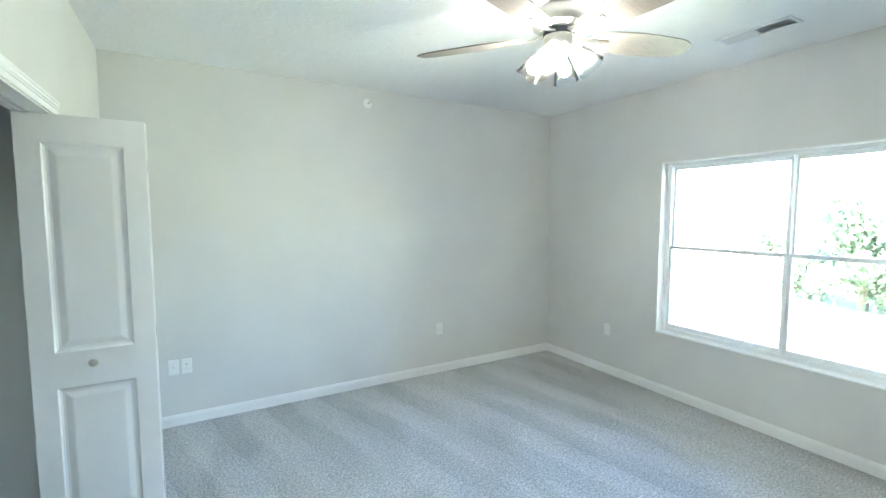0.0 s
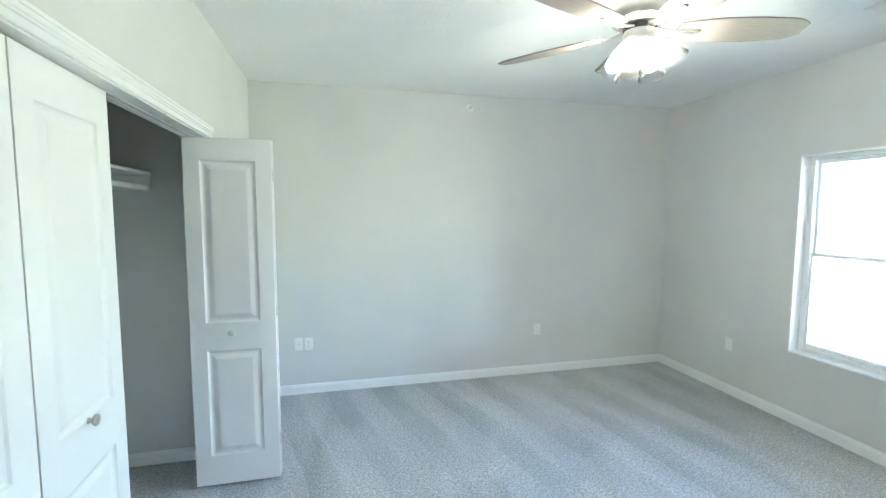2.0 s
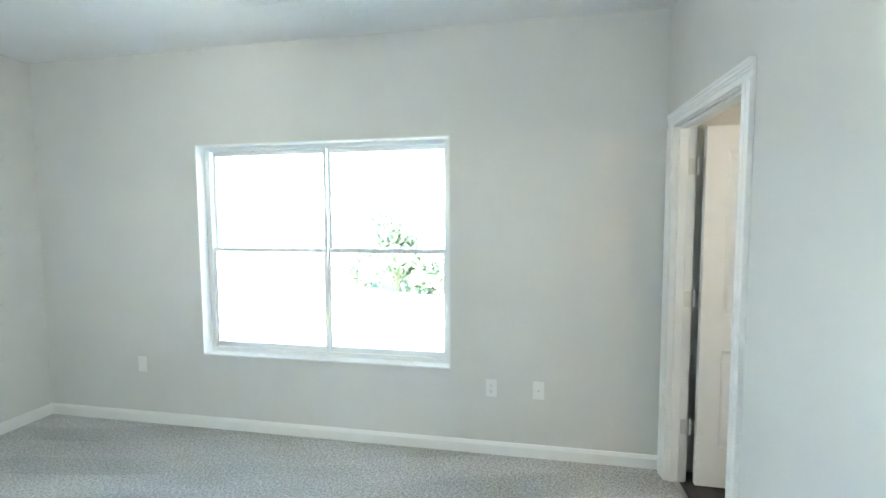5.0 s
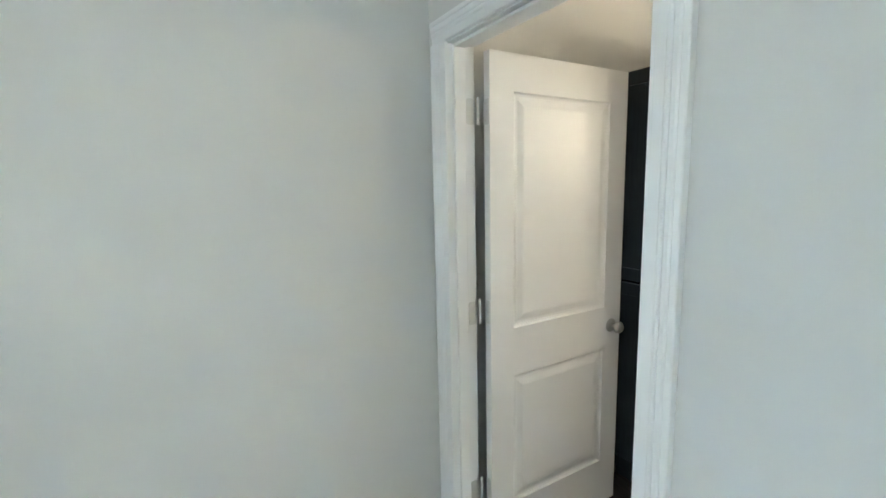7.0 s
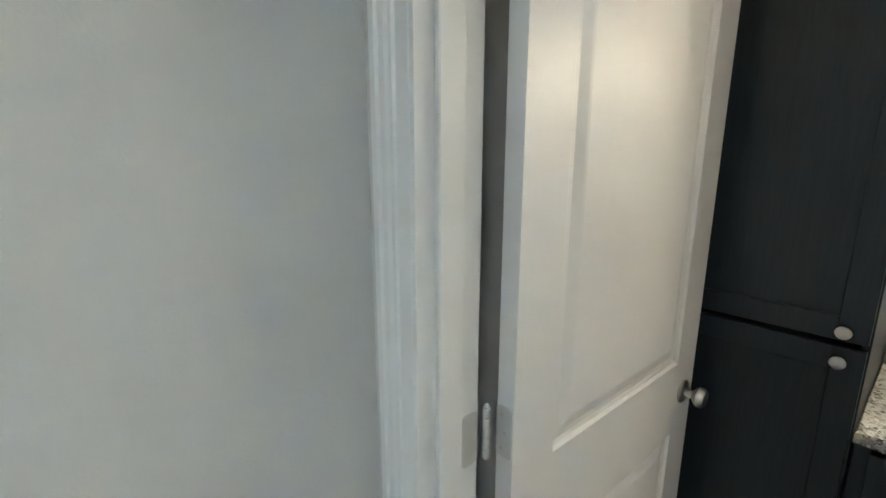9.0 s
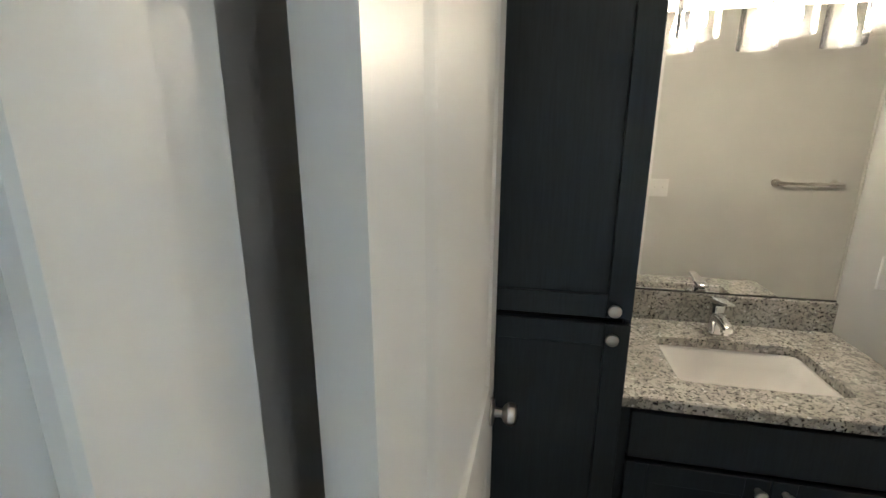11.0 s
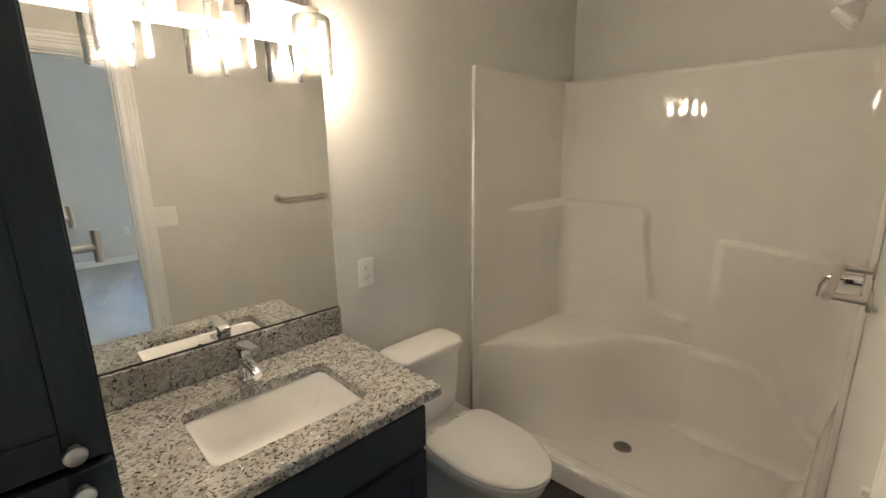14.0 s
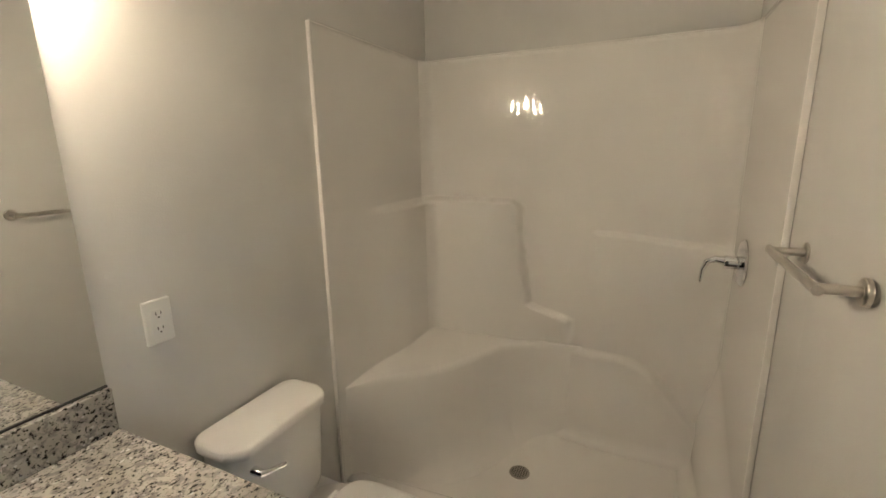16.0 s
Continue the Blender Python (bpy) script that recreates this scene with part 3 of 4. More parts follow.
for k in range(30):
    y = -vy + 0.030 + k * (2 * vy - 0.060) / 29
    if abs(y) < 0.009:
        continue
    tilt = radians(38 if y < 0 else -38)
    bm = box(-vx + 0.022, vx - 0.022, -0.0075, 0.0075, -0.0004, 0.0004)
    part("slat", moved(bm, Matrix.Translation((0, y, -0.0055)) @ Matrix.Rotation(tilt, 4, "X")), WHITE, vent)

# ---- ceiling fan ----
FZ = 2.455
fan = thing("ceiling_fan", (-2.10, -2.26, 0), "brushed nickel five-blade ceiling fan with four lit glass shades", "ceiling fan")
part("canopy", lathe([(0.001, H), (0.07, H), (0.072, H - 0.012), (0.060, H - 0.040), (0.030, H - 0.058), (0.014, H - 0.060)], n=32), NICKEL, fan, "", True)
part("downrod", lathe([(0.013, H - 0.06), (0.013, 2.60)], n=16), NICKEL, fan, "", True)
part("motor_housing", lathe([(0.014, 2.615), (0.030, 2.612), (0.034, 2.598), (0.078, 2.590), (0.105, 2.570), (0.122, 2.540), (0.126, 2.515), (0.118, 2.492), (0.092, 2.478), (0.090, 2.472), (0.001, 2.472)], n=48), NICKEL, fan, "", True)
part("flywheel", lathe([(0.001, 2.473), (0.070, 2.473), (0.072, 2.462), (0.070, 2.452), (0.001, 2.452)], n=36), SLOT, fan, "dark flywheel gap", True)
part("switch_housing", lathe([(0.001, 2.4525), (0.066, 2.4525), (0.070, 2.446), (0.068, 2.425), (0.058, 2.402), (0.038, 2.388), (0.018, 2.382), (0.001, 2.381)], n=36), NICKEL, fan, "", True)
for k in range(5):
    a = radians(-16 + 72 * k)
    m = Matrix.Rotation(a, 4, "Z")
    # blade outline: narrow at the root, full belly, cut tip
    n = 16
    top = []
    for i in range(n + 1):
        u = i / n
        x = 0.165 + 0.55 * u
        w = 0.052 + 0.032 * math.sin(math.pi * min(1, u * 0.95) ** 0.8) + 0.012 * u
        if u > 0.86:
            w *= 1 - 0.42 * ((u - 0.86) / 0.14) ** 2
        top.append((x, w))
    outline = [(x, w) for x, w in top] + [(x, -w * 0.94) for x, w in reversed(top)]
    pitch = Matrix.Translation((0, 0, FZ)) @ Matrix.Rotation(radians(-12), 4, "X")
    bm = loft([[(x, y, z) for x, y in outline] for z in (-0.0035, 0.0035)])
    bl = part("blade", moved(bm, m @ pitch), BLADE, fan, "greyed wood-tone blade")
    bm = bmesh.new()
    rings = []
    for x, hw, z0, z1 in ((0.060, 0.020, 0.002, 0.012), (0.105, 0.012, -0.006, 0.004), (0.150, 0.013, -0.011, -0.004), (0.245, 0.013, -0.011, -0.004), (0.262, 0.010, -0.010, -0.004)):
        rings.append([(x, hw, z0), (x, hw, z1), (x, -hw, z1), (x, -hw, z0)])
    add_loft(bm, rings)
    for x in (0.185, 0.235):
        lathe([(0.0005, -0.0135), (0.005, -0.0125), (0.005, -0.010)], "z", (x, 0, 0), 10, bm=bm)
    part("blade_arm", moved(bm, m @ pitch), NICKEL, fan)
shade_prof = [(0.024, 0.0), (0.026, -0.006), (0.030, -0.020), (0.041, -0.045), (0.049, -0.075), (0.054, -0.105), (0.061, -0.130), (0.063, -0.134)]
for k in range(4):
    a = radians(30 + 90 * k)
    base = Matrix.Rotation(a, 4, "Z")
    m = base @ Matrix.Translation((0.072, 0, 2.392)) @ Matrix.Rotation(radians(-38), 4, "Y")
    lamp = part("lamp_arm", moved(tube([(0.030, 0, 2.400), (0.050, 0, 2.404), (0.064, 0, 2.402), (0.074, 0, 2.390)], 0.008, 12), base), NICKEL, fan, "", True)
    part("fitter", moved(lathe([(0.010, 0.008), (0.020, 0.006), (0.027, 0.0), (0.027, -0.012), (0.001, -0.012)], n=24), m), NICKEL, lamp, "", True)
    inner = [(r - 0.002, z) for r, z in shade_prof]
    rows = [circle(r, z, 32) for r, z in shade_prof] + [circle(r, z, 32) for r, z in reversed(inner)]
    part("shade", moved(loft(rows, loop=True), m), SHADE, lamp, "clear seeded glass bell shade", True)
    part("bulb", moved(lathe([(0.001, -0.012), (0.012, -0.013), (0.013, -0.030), (0.022, -0.050), (0.029, -0.072), (0.026, -0.092), (0.014, -0.104), (0.001, -0.107)], n=20), m), FANGLOW, lamp, "lit bulb", True)
for dx, dy, ln in ((0.030, 0.035, 0.05), (-0.02, -0.045, 0.035)):
    bm = tube([(dx, dy, 2.39), (dx, dy, 2.39 - ln)], 0.0012, 6)
    lathe([(0.001, 2.39 - ln), (0.006, 2.385 - ln), (0.005, 2.37 - ln), (0.001, 2.366 - ln)], "z", (dx, dy, 0), 10, bm=bm)
    part("pull_chain", bm, NICKEL, fan, "", True)

# ---- bathroom: linen cabinet ----
def shaker_door(parent, x0, x1, z0, z1, y, frame_w=0.058):
    """A recessed-panel door facing +y with its face at y."""
    bm = bmesh.new()
    add_box(bm, x0, x0 + frame_w, y - 0.019, y, z0, z1, 0.0015)
    add_box(bm, x1 - frame_w, x1, y - 0.019, y, z0, z1, 0.0015)
    add_box(bm, x0 + frame_w, x1 - frame_w, y - 0.019, y, z0, z0 + frame_w, 0.0015)
    add_box(bm, x0 + frame_w, x1 - frame_w, y - 0.019, y, z1 - frame_w, z1, 0.0015)
    d = part("cabinet_door", bm, DARK, parent)
    part("panel", box(x0 + frame_w - 0.001, x1 - frame_w + 0.001, y - 0.016, y - 0.009, z0 + frame_w - 0.001, z1 - frame_w + 0.001), DARK, d)
    return d


CF = -5.535
LX0, LX1 = -0.490, -0.030
linen = thing("linen_cabinet", (0, 0, 0), "tall charcoal wood linen cabinet with two shaker doors", "cabinet")
bm = bmesh.new()
yb = CF - 0.021
add_box(bm, LX0, LX0 + 0.018, YB, yb, 0.0, 2.068, 0.001)
add_box(bm, LX1 - 0.018, LX1, YB, yb, 0.0, 2.068, 0.001)
add_box(bm, LX0 + 0.018, LX1 - 0.018, YB, yb, 2.050, 2.068)
add_box(bm, LX0 + 0.018, LX1 - 0.018, YB, yb, 0.10, 0.118)
add_box(bm, LX0 + 0.018, LX1 - 0.018, YB, YB + 0.006, 0.118, 2.050)
add_box(bm, LX0 + 0.018, LX1 - 0.018, yb - 0.075, yb - 0.06, 0.0, 0.10)
part("body", bm, DARK, linen)
# strip behind the gap between the doors, its shade put in as black colour
part("gap_shade", box(LX0 + 0.018, LX1 - 0.018, yb - 0.02, yb - 0.010, 1.03, 1.13), DARKIN, linen)
d1 = shaker_door(linen, LX0 + 0.004, LX1 - 0.004, 1.094, 2.058, CF)
d2 = shaker_door(linen, LX0 + 0.004, LX1 - 0.004, 0.108, 1.078, CF)
small_knob(d1, LX0 + 0.048, CF, 1.120, (0, 1, 0))
small_knob(d2, LX0 + 0.048, CF, 1.046, (0, 1, 0))
part("filler", box(LX1, -0.001, yb - 0.02, yb, 0.0, 2.068), DARK, linen)

hook = thing("robe_hook", (LX0 + 0.001, -5.846, 1.380), "brushed nickel robe hook on the cabinet side", "hook")
part("base", loft([[(-d, u, v) for u, v, _ in rrect(0, 0, 0.019 - k, 0.019 - k, 0.004, 0, 3)] for d, k in ((0, 0), (0.006, 0), (0.008, 0.002))]), NICKEL, hook, "", True)
part("post", lathe([(0.008, -0.006), (0.008, -0.058), (0.001, -0.058)], "x", n=16), NICKEL, hook, "", True)
part("bar", lathe([(0.001, -0.034), (0.0085, -0.034), (0.0085, 0.034), (0.001, 0.034)], "z", (-0.058, 0, 0.004), 16), NICKEL, hook, "", True)

# ---- vanity ----
VX0, VX1, VF = -1.230, -0.494, -5.583
van = thing("vanity_cabinet", (0, 0, 0), "charcoal wood vanity with one drawer front and two shaker doors", "cabinet")
bm = bmesh.new()
vb = VF - 0.021
add_box(bm, VX0, VX0 + 0.018, YB, vb, 0.0, 0.838, 0.001)
add_box(bm, VX1 - 0.018, VX1, YB, vb, 0.0, 0.838, 0.001)
add_box(bm, VX0 + 0.018, VX1 - 0.018, YB, vb, 0.10, 0.118)
add_box(bm, VX0 + 0.018, VX1 - 0.018, YB, YB + 0.006, 0.118, 0.83)
add_box(bm, VX0 + 0.018, VX1 - 0.018, vb - 0.075, vb - 0.06, 0.0, 0.10)
part("body", bm, DARK, van)
# black strips behind the drawer gaps: painted shade, not frame members
bm = bmesh.new()
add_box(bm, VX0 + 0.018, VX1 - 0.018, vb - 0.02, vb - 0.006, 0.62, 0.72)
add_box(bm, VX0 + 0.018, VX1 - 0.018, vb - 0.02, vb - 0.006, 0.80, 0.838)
part("gap_shade", bm, DARKIN, van)
part("stile", box(VX1 - 0.030, VX1 - 0.001, vb, vb + 0.006, 0.10, 0.838), DARK, van)
part("drawer_front", box(VX0 + 0.008, VX1 - 0.030, VF - 0.019, VF, 0.679, 0.818, 0.002), DARK, van)
vm = -0.879
da = shaker_door(van, VX0 + 0.008, vm - 0.002, 0.108, 0.663, VF)
db = shaker_door(van, vm + 0.002, VX1 - 0.030, 0.108, 0.663, VF)
small_knob(da, vm - 0.034, VF, 0.630, (0, 1, 0))
small_knob(db, vm + 0.030, VF, 0.630, (0, 1, 0))

SXC, SYC, SHX, SHY = -0.873, -5.822, 0.214, 0.145
def superell(a, b, th, p=14.0):
    c, s = math.cos(th), math.sin(th)
    r = (abs(c / a) ** p + abs(s / b) ** p) ** (-1 / p)
    return SXC + r * c, SYC + r * s


CX0, CX1, CYF, CZ0, CZ1 = -1.272, -0.4915, -5.566, 0.840, 0.870
top = thing("countertop", (0, 0, 0), "speckled white and grey granite countertop with a sink cutout", "countertop")
corners = [math.atan2(y - SYC, x - SXC) for x in (CX0, CX1) for y in (YB, CYF)]
ths = sorted(set([2 * math.pi * k / 120 - math.pi for k in range(120)] + corners))
outer = []
for th in ths:
    c, s = math.cos(th), math.sin(th)
    t = min(((CX1 if c > 0 else CX0) - SXC) / c if abs(c) > 1e-9 else 9, ((CYF if s > 0 else YB) - SYC) / s if abs(s) > 1e-9 else 9)
    outer.append((SXC + t * c, SYC + t * s))
inner = [superell(SHX, SHY, th) for th in ths]
def shrink(q, e):
    return (min(max(q[0], CX0 + e), CX1 - e), min(max(q[1], YB + e), CYF - e))
rings = [[(*p, CZ0) for p in inner], [(*p, CZ1 - 0.002) for p in inner], [(SXC + (p[0] - SXC) * 1.008, SYC + (p[1] - SYC) * 1.010, CZ1) for p in inner],
         [(*shrink(p, 0.004), CZ1) for p in outer], [(*p, CZ1 - 0.004) for p in outer], [(*p, CZ0) for p in outer]]
part("slab", loft(rings, loop=True), GRANITE, top)
part("backsplash", box(CX0 + 0.006, CX1, YB, YB + 0.021, CZ1, 0.977, 0.002), GRANITE, top, "granite backsplash")

sink = thing("sink", (0, 0, 0), "white rectangular undermount porcelain sink", "sink")
sth = [2 * math.pi * k / 64 for k in range(64)]
def sring(ax, ay, z, p, dy=0.0):
    return [(superell(ax, ay, th, p)[0], superell(ax, ay, th, p)[1] + dy, z) for th in sth]
rows = [sring(SHX + 0.022, SHY + 0.022, CZ0 - 0.001, 9), sring(SHX + 0.004, SHY + 0.004, CZ0 - 0.001, 9), sring(SHX - 0.002, SHY - 0.002, CZ0 - 0.010, 9), sring(SHX - 0.014, SHY - 0.012, CZ0 - 0.05, 8),
        sring(SHX - 0.040, SHY - 0.026, CZ0 - 0.100, 6), sring(SHX - 0.075, SHY - 0.045, CZ0 - 0.128, 5), sring(0.09, 0.06, CZ0 - 0.138, 3), sring(0.022, 0.022, CZ0 - 0.142, 2)]
out_rows = [sring(0.03, 0.03, CZ0 - 0.155, 2), sring(SHX - 0.05, SHY - 0.03, CZ0 - 0.140, 5), sring(SHX + 0.010, SHY + 0.010, CZ0 - 0.05, 8), sring(SHX + 0.022, SHY + 0.022, CZ0 - 0.010, 9)]
part("basin", loft(rows + out_rows, loop=True), PORC, sink, "", True, 60)
part("sink_drain", lathe([(0.001, 0.004), (0.010, 0.005), (0.019, 0.003), (0.022, 0.0), (0.022, -0.02), (0.001, -0.02)], "z", (SXC, SYC, CZ0 - 0.139), 24), CHROME, sink, "chrome drain", True)
part("overflow", lathe([(0.0005, 0.0), (0.009, 0.0), (0.010, -0.003), (0.012, -0.004)], "y", (SXC, SYC + SHY - 0.012, CZ0 - 0.045), 16), SLOT, sink, "dark round overflow hole", True)

fa = thing("faucet", (-0.870, -6.042, CZ1), "chrome single-lever bathroom faucet", "faucet")
part("base", loft([rrect(0, 0, a, b, 0.016, z, 6) for a, b, z in ((0.0265, 0.0265, 0), (0.0265, 0.0265, 0.005), (0.0215, 0.0225, 0.009), (0.0205, 0.0215, 0.060), (0.0215, 0.0225, 0.096), (0.0195, 0.0205, 0.101))]), CHROME, fa, "", True, 50)
bm = loft([[(u, y, z + v) for u, v, _ in rrect(0, 0, hw, hh, min(hw, hh) * 0.7, 0, 5)] for y, z, hw, hh in ((0.005, 0.058, 0.018, 0.016), (0.045, 0.060, 0.0175, 0.014), (0.080, 0.056, 0.017, 0.012), (0.104, 0.050, 0.016, 0.011), (0.108, 0.049, 0.012, 0.008))])
part("spout", bm, CHROME, fa, "", True)
part("aerator", lathe([(0.001, 0.032), (0.011, 0.032), (0.012, 0.044), (0.001, 0.044)], "z", (0, 0.094, 0), 18), CHROME, fa, "", True)
part("cartridge_gap", loft([rrect(0, 0, 0.0175, 0.0185, 0.014, z, 5) for z in (0.100, 0.105)]), SLOT, fa, "dark joint under the lever")
bm = loft([[(u, y, z + v) for u, v, _ in rrect(0, 0, hw, hh, min(hw, hh) * 0.7, 0, 5)] for y, z, hw, hh in ((-0.025, 0.112, 0.017, 0.005), (-0.020, 0.113, 0.0205, 0.0085), (0.020, 0.117, 0.0205, 0.0100), (0.055, 0.124, 0.0165, 0.0060), (0.092, 0.131, 0.0140, 0.0040), (0.095, 0.1315, 0.0110, 0.0025))])
part("lever", bm, CHROME, fa, "", True)

mir = thing("wall_mirror", (0, 0, 0), "frameless rectangular wall mirror above the vanity", "mirror")
part("glass", box(-1.264, -0.4925, YB + 0.001, YB + 0.006, 0.982, 1.905, 0.001), MIRROR, mir)
part("bottom_channel", box(-1.264, -0.4925, YB, YB + 0.009, 0.9775, 0.982), SLOT, mir, "thin dark mirror channel")

# ---- vanity light ----
vl = thing("vanity_light", (-0.933, YB, 0), "three-lamp brushed nickel vanity light with clear glass cylinders, lit", "wall lamp")
part("backplate", box(-0.098, 0.098, 0, 0.022, 1.935, 2.055, 0.003), NICKEL, vl)
part("stem", lathe([(0.011, 0.022), (0.011, 0.075)], "y", (0, 0, 2.012), 16), NICKEL, vl, "", True)
part("crossbar", box(-0.262, 0.262, 0.066, 0.088, 2.000, 2.022, 0.002), NICKEL, vl)
for x in (-0.246, 0.0, 0.246):
    c = (x, 0.108, 0)
    arm = part("lamp_arm", tube([(x, 0.077, 2.012), (x, 0.100, 2.014), (x, 0.108, 2.006), (x, 0.108, 1.985)], 0.008, 12), NICKEL, vl, "", True)
    part("socket", lathe([(0.001, 1.992), (0.026, 1.992), (0.026, 1.978), (0.019, 1.972), (0.019, 1.932), (0.001, 1.930)], "z", c, 24), NICKEL, arm, "", True)
    prof = [(0.020, 1.972), (0.050, 1.970), (0.057, 1.962), (0.058, 1.950), (0.058, 1.806), (0.0575, 1.803)]
    rows = [circle(r, z, 36, "z", c) for r, z in prof] + [circle(r - 0.0028, z - (0.0028 if z > 1.96 else 0), 36, "z", c) for r, z in reversed(prof)]
    part("shade", loft(rows, loop=True), SHADE, arm, "clear seeded glass cylinder shade", True)
    part("bulb", lathe([(0.001, 1.931), (0.012, 1.930), (0.0125, 1.900), (0.018, 1.885), (0.0225, 1.862), (0.021, 1.840), (0.012, 1.828), (0.001, 1.825)], "z", c, 20), VANGLOW, arm, "lit bulb", True)

ph = thing("paper_holder", (VX0 + 0.001, -5.655, 0.652), "chrome toilet paper holder on the vanity side", "paper holder")
part("flange", lathe([(0.001, 0), (0.021, 0), (0.021, -0.006), (0.017, -0.009), (0.001, -0.009)], "x", n=24), CHROME, ph, "", True)
part("bar", tube([(-0.006, 0, 0), (-0.045, 0, 0), (-0.058, -0.004, 0), (-0.063, -0.016, 0), (-0.063, -0.150, 0)], 0.0065, 14), CHROME, ph, "", True)

# ---- toilet ----
TX = -1.607
toi = thing("toilet", (TX, 0, 0), "white two-piece porcelain toilet with its lid closed", "toilet")
def tring(hw, y0, y1, z, r, bow=0.0):
    out = []
    for u, v, w in rrect(0, (y0 + y1) / 2, hw, (y1 - y0) / 2, r, z, 6):
        f = (v - y0) / (y1 - y0)
        out.append((u, v + bow * (1 - (u / hw) ** 2) * f, w))
    return out
bt = YB + 0.022
part("tank", loft([tring(0.120, bt + 0.03, bt + 0.135, 0.385, 0.03, 0.028), tring(0.155, bt + 0.008, bt + 0.138, 0.43, 0.035, 0.048), tring(0.168, bt, bt + 0.141, 0.56, 0.035, 0.057), tring(0.176, bt, bt + 0.144, 0.700, 0.035, 0.062)]), PORC, toi, "", True, 50)
part("tank_lid", loft([tring(0.180, bt - 0.006, bt + 0.146, 0.700, 0.036, 0.064), tring(0.190, bt - 0.010, bt + 0.150, 0.706, 0.045, 0.068), tring(0.191, bt - 0.010, bt + 0.151, 0.730, 0.045, 0.068), tring(0.186, bt - 0.006, bt + 0.147, 0.736, 0.043, 0.066), tring(0.176, bt - 0.002, bt + 0.141, 0.738, 0.036, 0.062)]), PORC, toi, "", True, 50)
part("flush_lever", tube([(0.130, bt + 0.160, 0.655), (0.130, bt + 0.196, 0.655), (0.108, bt + 0.206, 0.653), (0.066, bt + 0.216, 0.648)], [0.013, 0.011, 0.007, 0.006], 12), CHROME, toi, "chrome flush lever", True)
def egg(hw, yb, yf, z, n=40, sq=0.0):
    """An elongated oval, blunt at the back."""
    out = []
    ym = yb + (yf - yb) * 0.42
    for k in range(n):
        a = 2 * math.pi * k / n
        c, s = math.cos(a), math.sin(a)
        if s >= 0:
            out.append((hw * c, ym + (yf - ym) * s, z))
        else:
            p = 2 + sq
            out.append((hw * math.copysign(abs(c) ** (2 / p), c), ym + (ym - yb) * math.copysign(abs(s) ** (2 / p), s), z))
    return out
yf, yb2 = -5.395, -5.862
part("bowl", loft([egg(0.105, -5.991, -5.511, 0.0, sq=3), egg(0.108, -5.991, -5.506, 0.03, sq=3), egg(0.092, -5.991, -5.531, 0.10, sq=2.5), egg(0.100, -5.991, -5.501, 0.20, sq=2.5), egg(0.140, -5.991, -5.441, 0.30, sq=2.5), egg(0.172, -5.981, -5.406, 0.365, sq=2.5), egg(0.180, -5.981, -5.399, 0.392, sq=2.5), egg(0.174, -5.971, -5.406, 0.400, sq=2.5)]), PORC, toi, "", True, 60)
part("deck", loft([tring(0.130, bt + 0.02, bt + 0.23, 0.30, 0.04), tring(0.165, bt + 0.012, bt + 0.24, 0.375, 0.05), tring(0.165, bt + 0.012, bt + 0.24, 0.398, 0.05)]), PORC, toi, "", True, 50)
part("seat", loft([egg(0.178, yb2, yf, 0.402, sq=3), egg(0.183, yb2 - 0.003, yf + 0.004, 0.407, sq=3), egg(0.183, yb2 - 0.003, yf + 0.004, 0.417, sq=3), egg(0.178, yb2, yf, 0.420, sq=3)]), PLATE, toi, "white plastic seat", True, 60)
part("lid", loft([egg(0.180, yb2, yf, 0.4215, sq=3), egg(0.184, yb2 - 0.004, yf + 0.005, 0.425, sq=3), egg(0.183, yb2 - 0.003, yf + 0.004, 0.434, sq=3), egg(0.168, yb2 + 0.012, yf - 0.014, 0.441, sq=3), egg(0.09, yb2 + 0.09, yf - 0.10, 0.444, sq=2)]), PLATE, toi, "white plastic lid", True, 60)
for s in (-1, 1):
    part("seat_hinge", lathe([(0.001, -0.024), (0.012, -0.024), (0.013, 0.0), (0.012, 0.024), (0.001, 0.024)], "x", (s * 0.075, yb2 - 0.010, 0.424), 14), PLATE, toi, "", True)
    part("bolt_cap", lathe([(0.014, 0.0), (0.013, 0.010), (0.006, 0.018), (0.001, 0.019)], "z", (s * 0.118, -5.76, 0.0), 14), PLATE, toi, "", True)
sv_ = thing("supply_valve", (-1.413, YB, 0.17), "chrome toilet supply stop valve on the wall", "valve")
part("valve_body", lathe([(0.001, 0), (0.026, 0), (0.026, 0.003), (0.008, 0.006), (0.008, 0.05), (0.013, 0.052), (0.013, 0.075), (0.001, 0.076)], "y", n=18), CHROME, sv_, "", True)
part("supply_hose", tube([(0, 0.06, 0.0), (0.0, 0.065, 0.05), (-0.01, 0.08, 0.12), (-0.05, 0.09, 0.20), (-0.06, 0.09, 0.24)], 0.005, 10), NICKEL, sv_, "", True)

# ---- shower ----
SF, SB = -2.040, -2.876        # front edge and back face
SFR = -2.135                   # front edge at the far side
SY0, SY1 = -6.124, -4.712      # faces of the side walls
SZ1 = 1.935
sh = thing("shower_stall", (0, 0, 0), "glossy white one-piece acrylic shower stall with a moulded seat", "shower")
def sst(a, b, x):
    u = np.clip((x - a) / (b - a), 0, 1)
    return u * u * (3 - 2 * u)


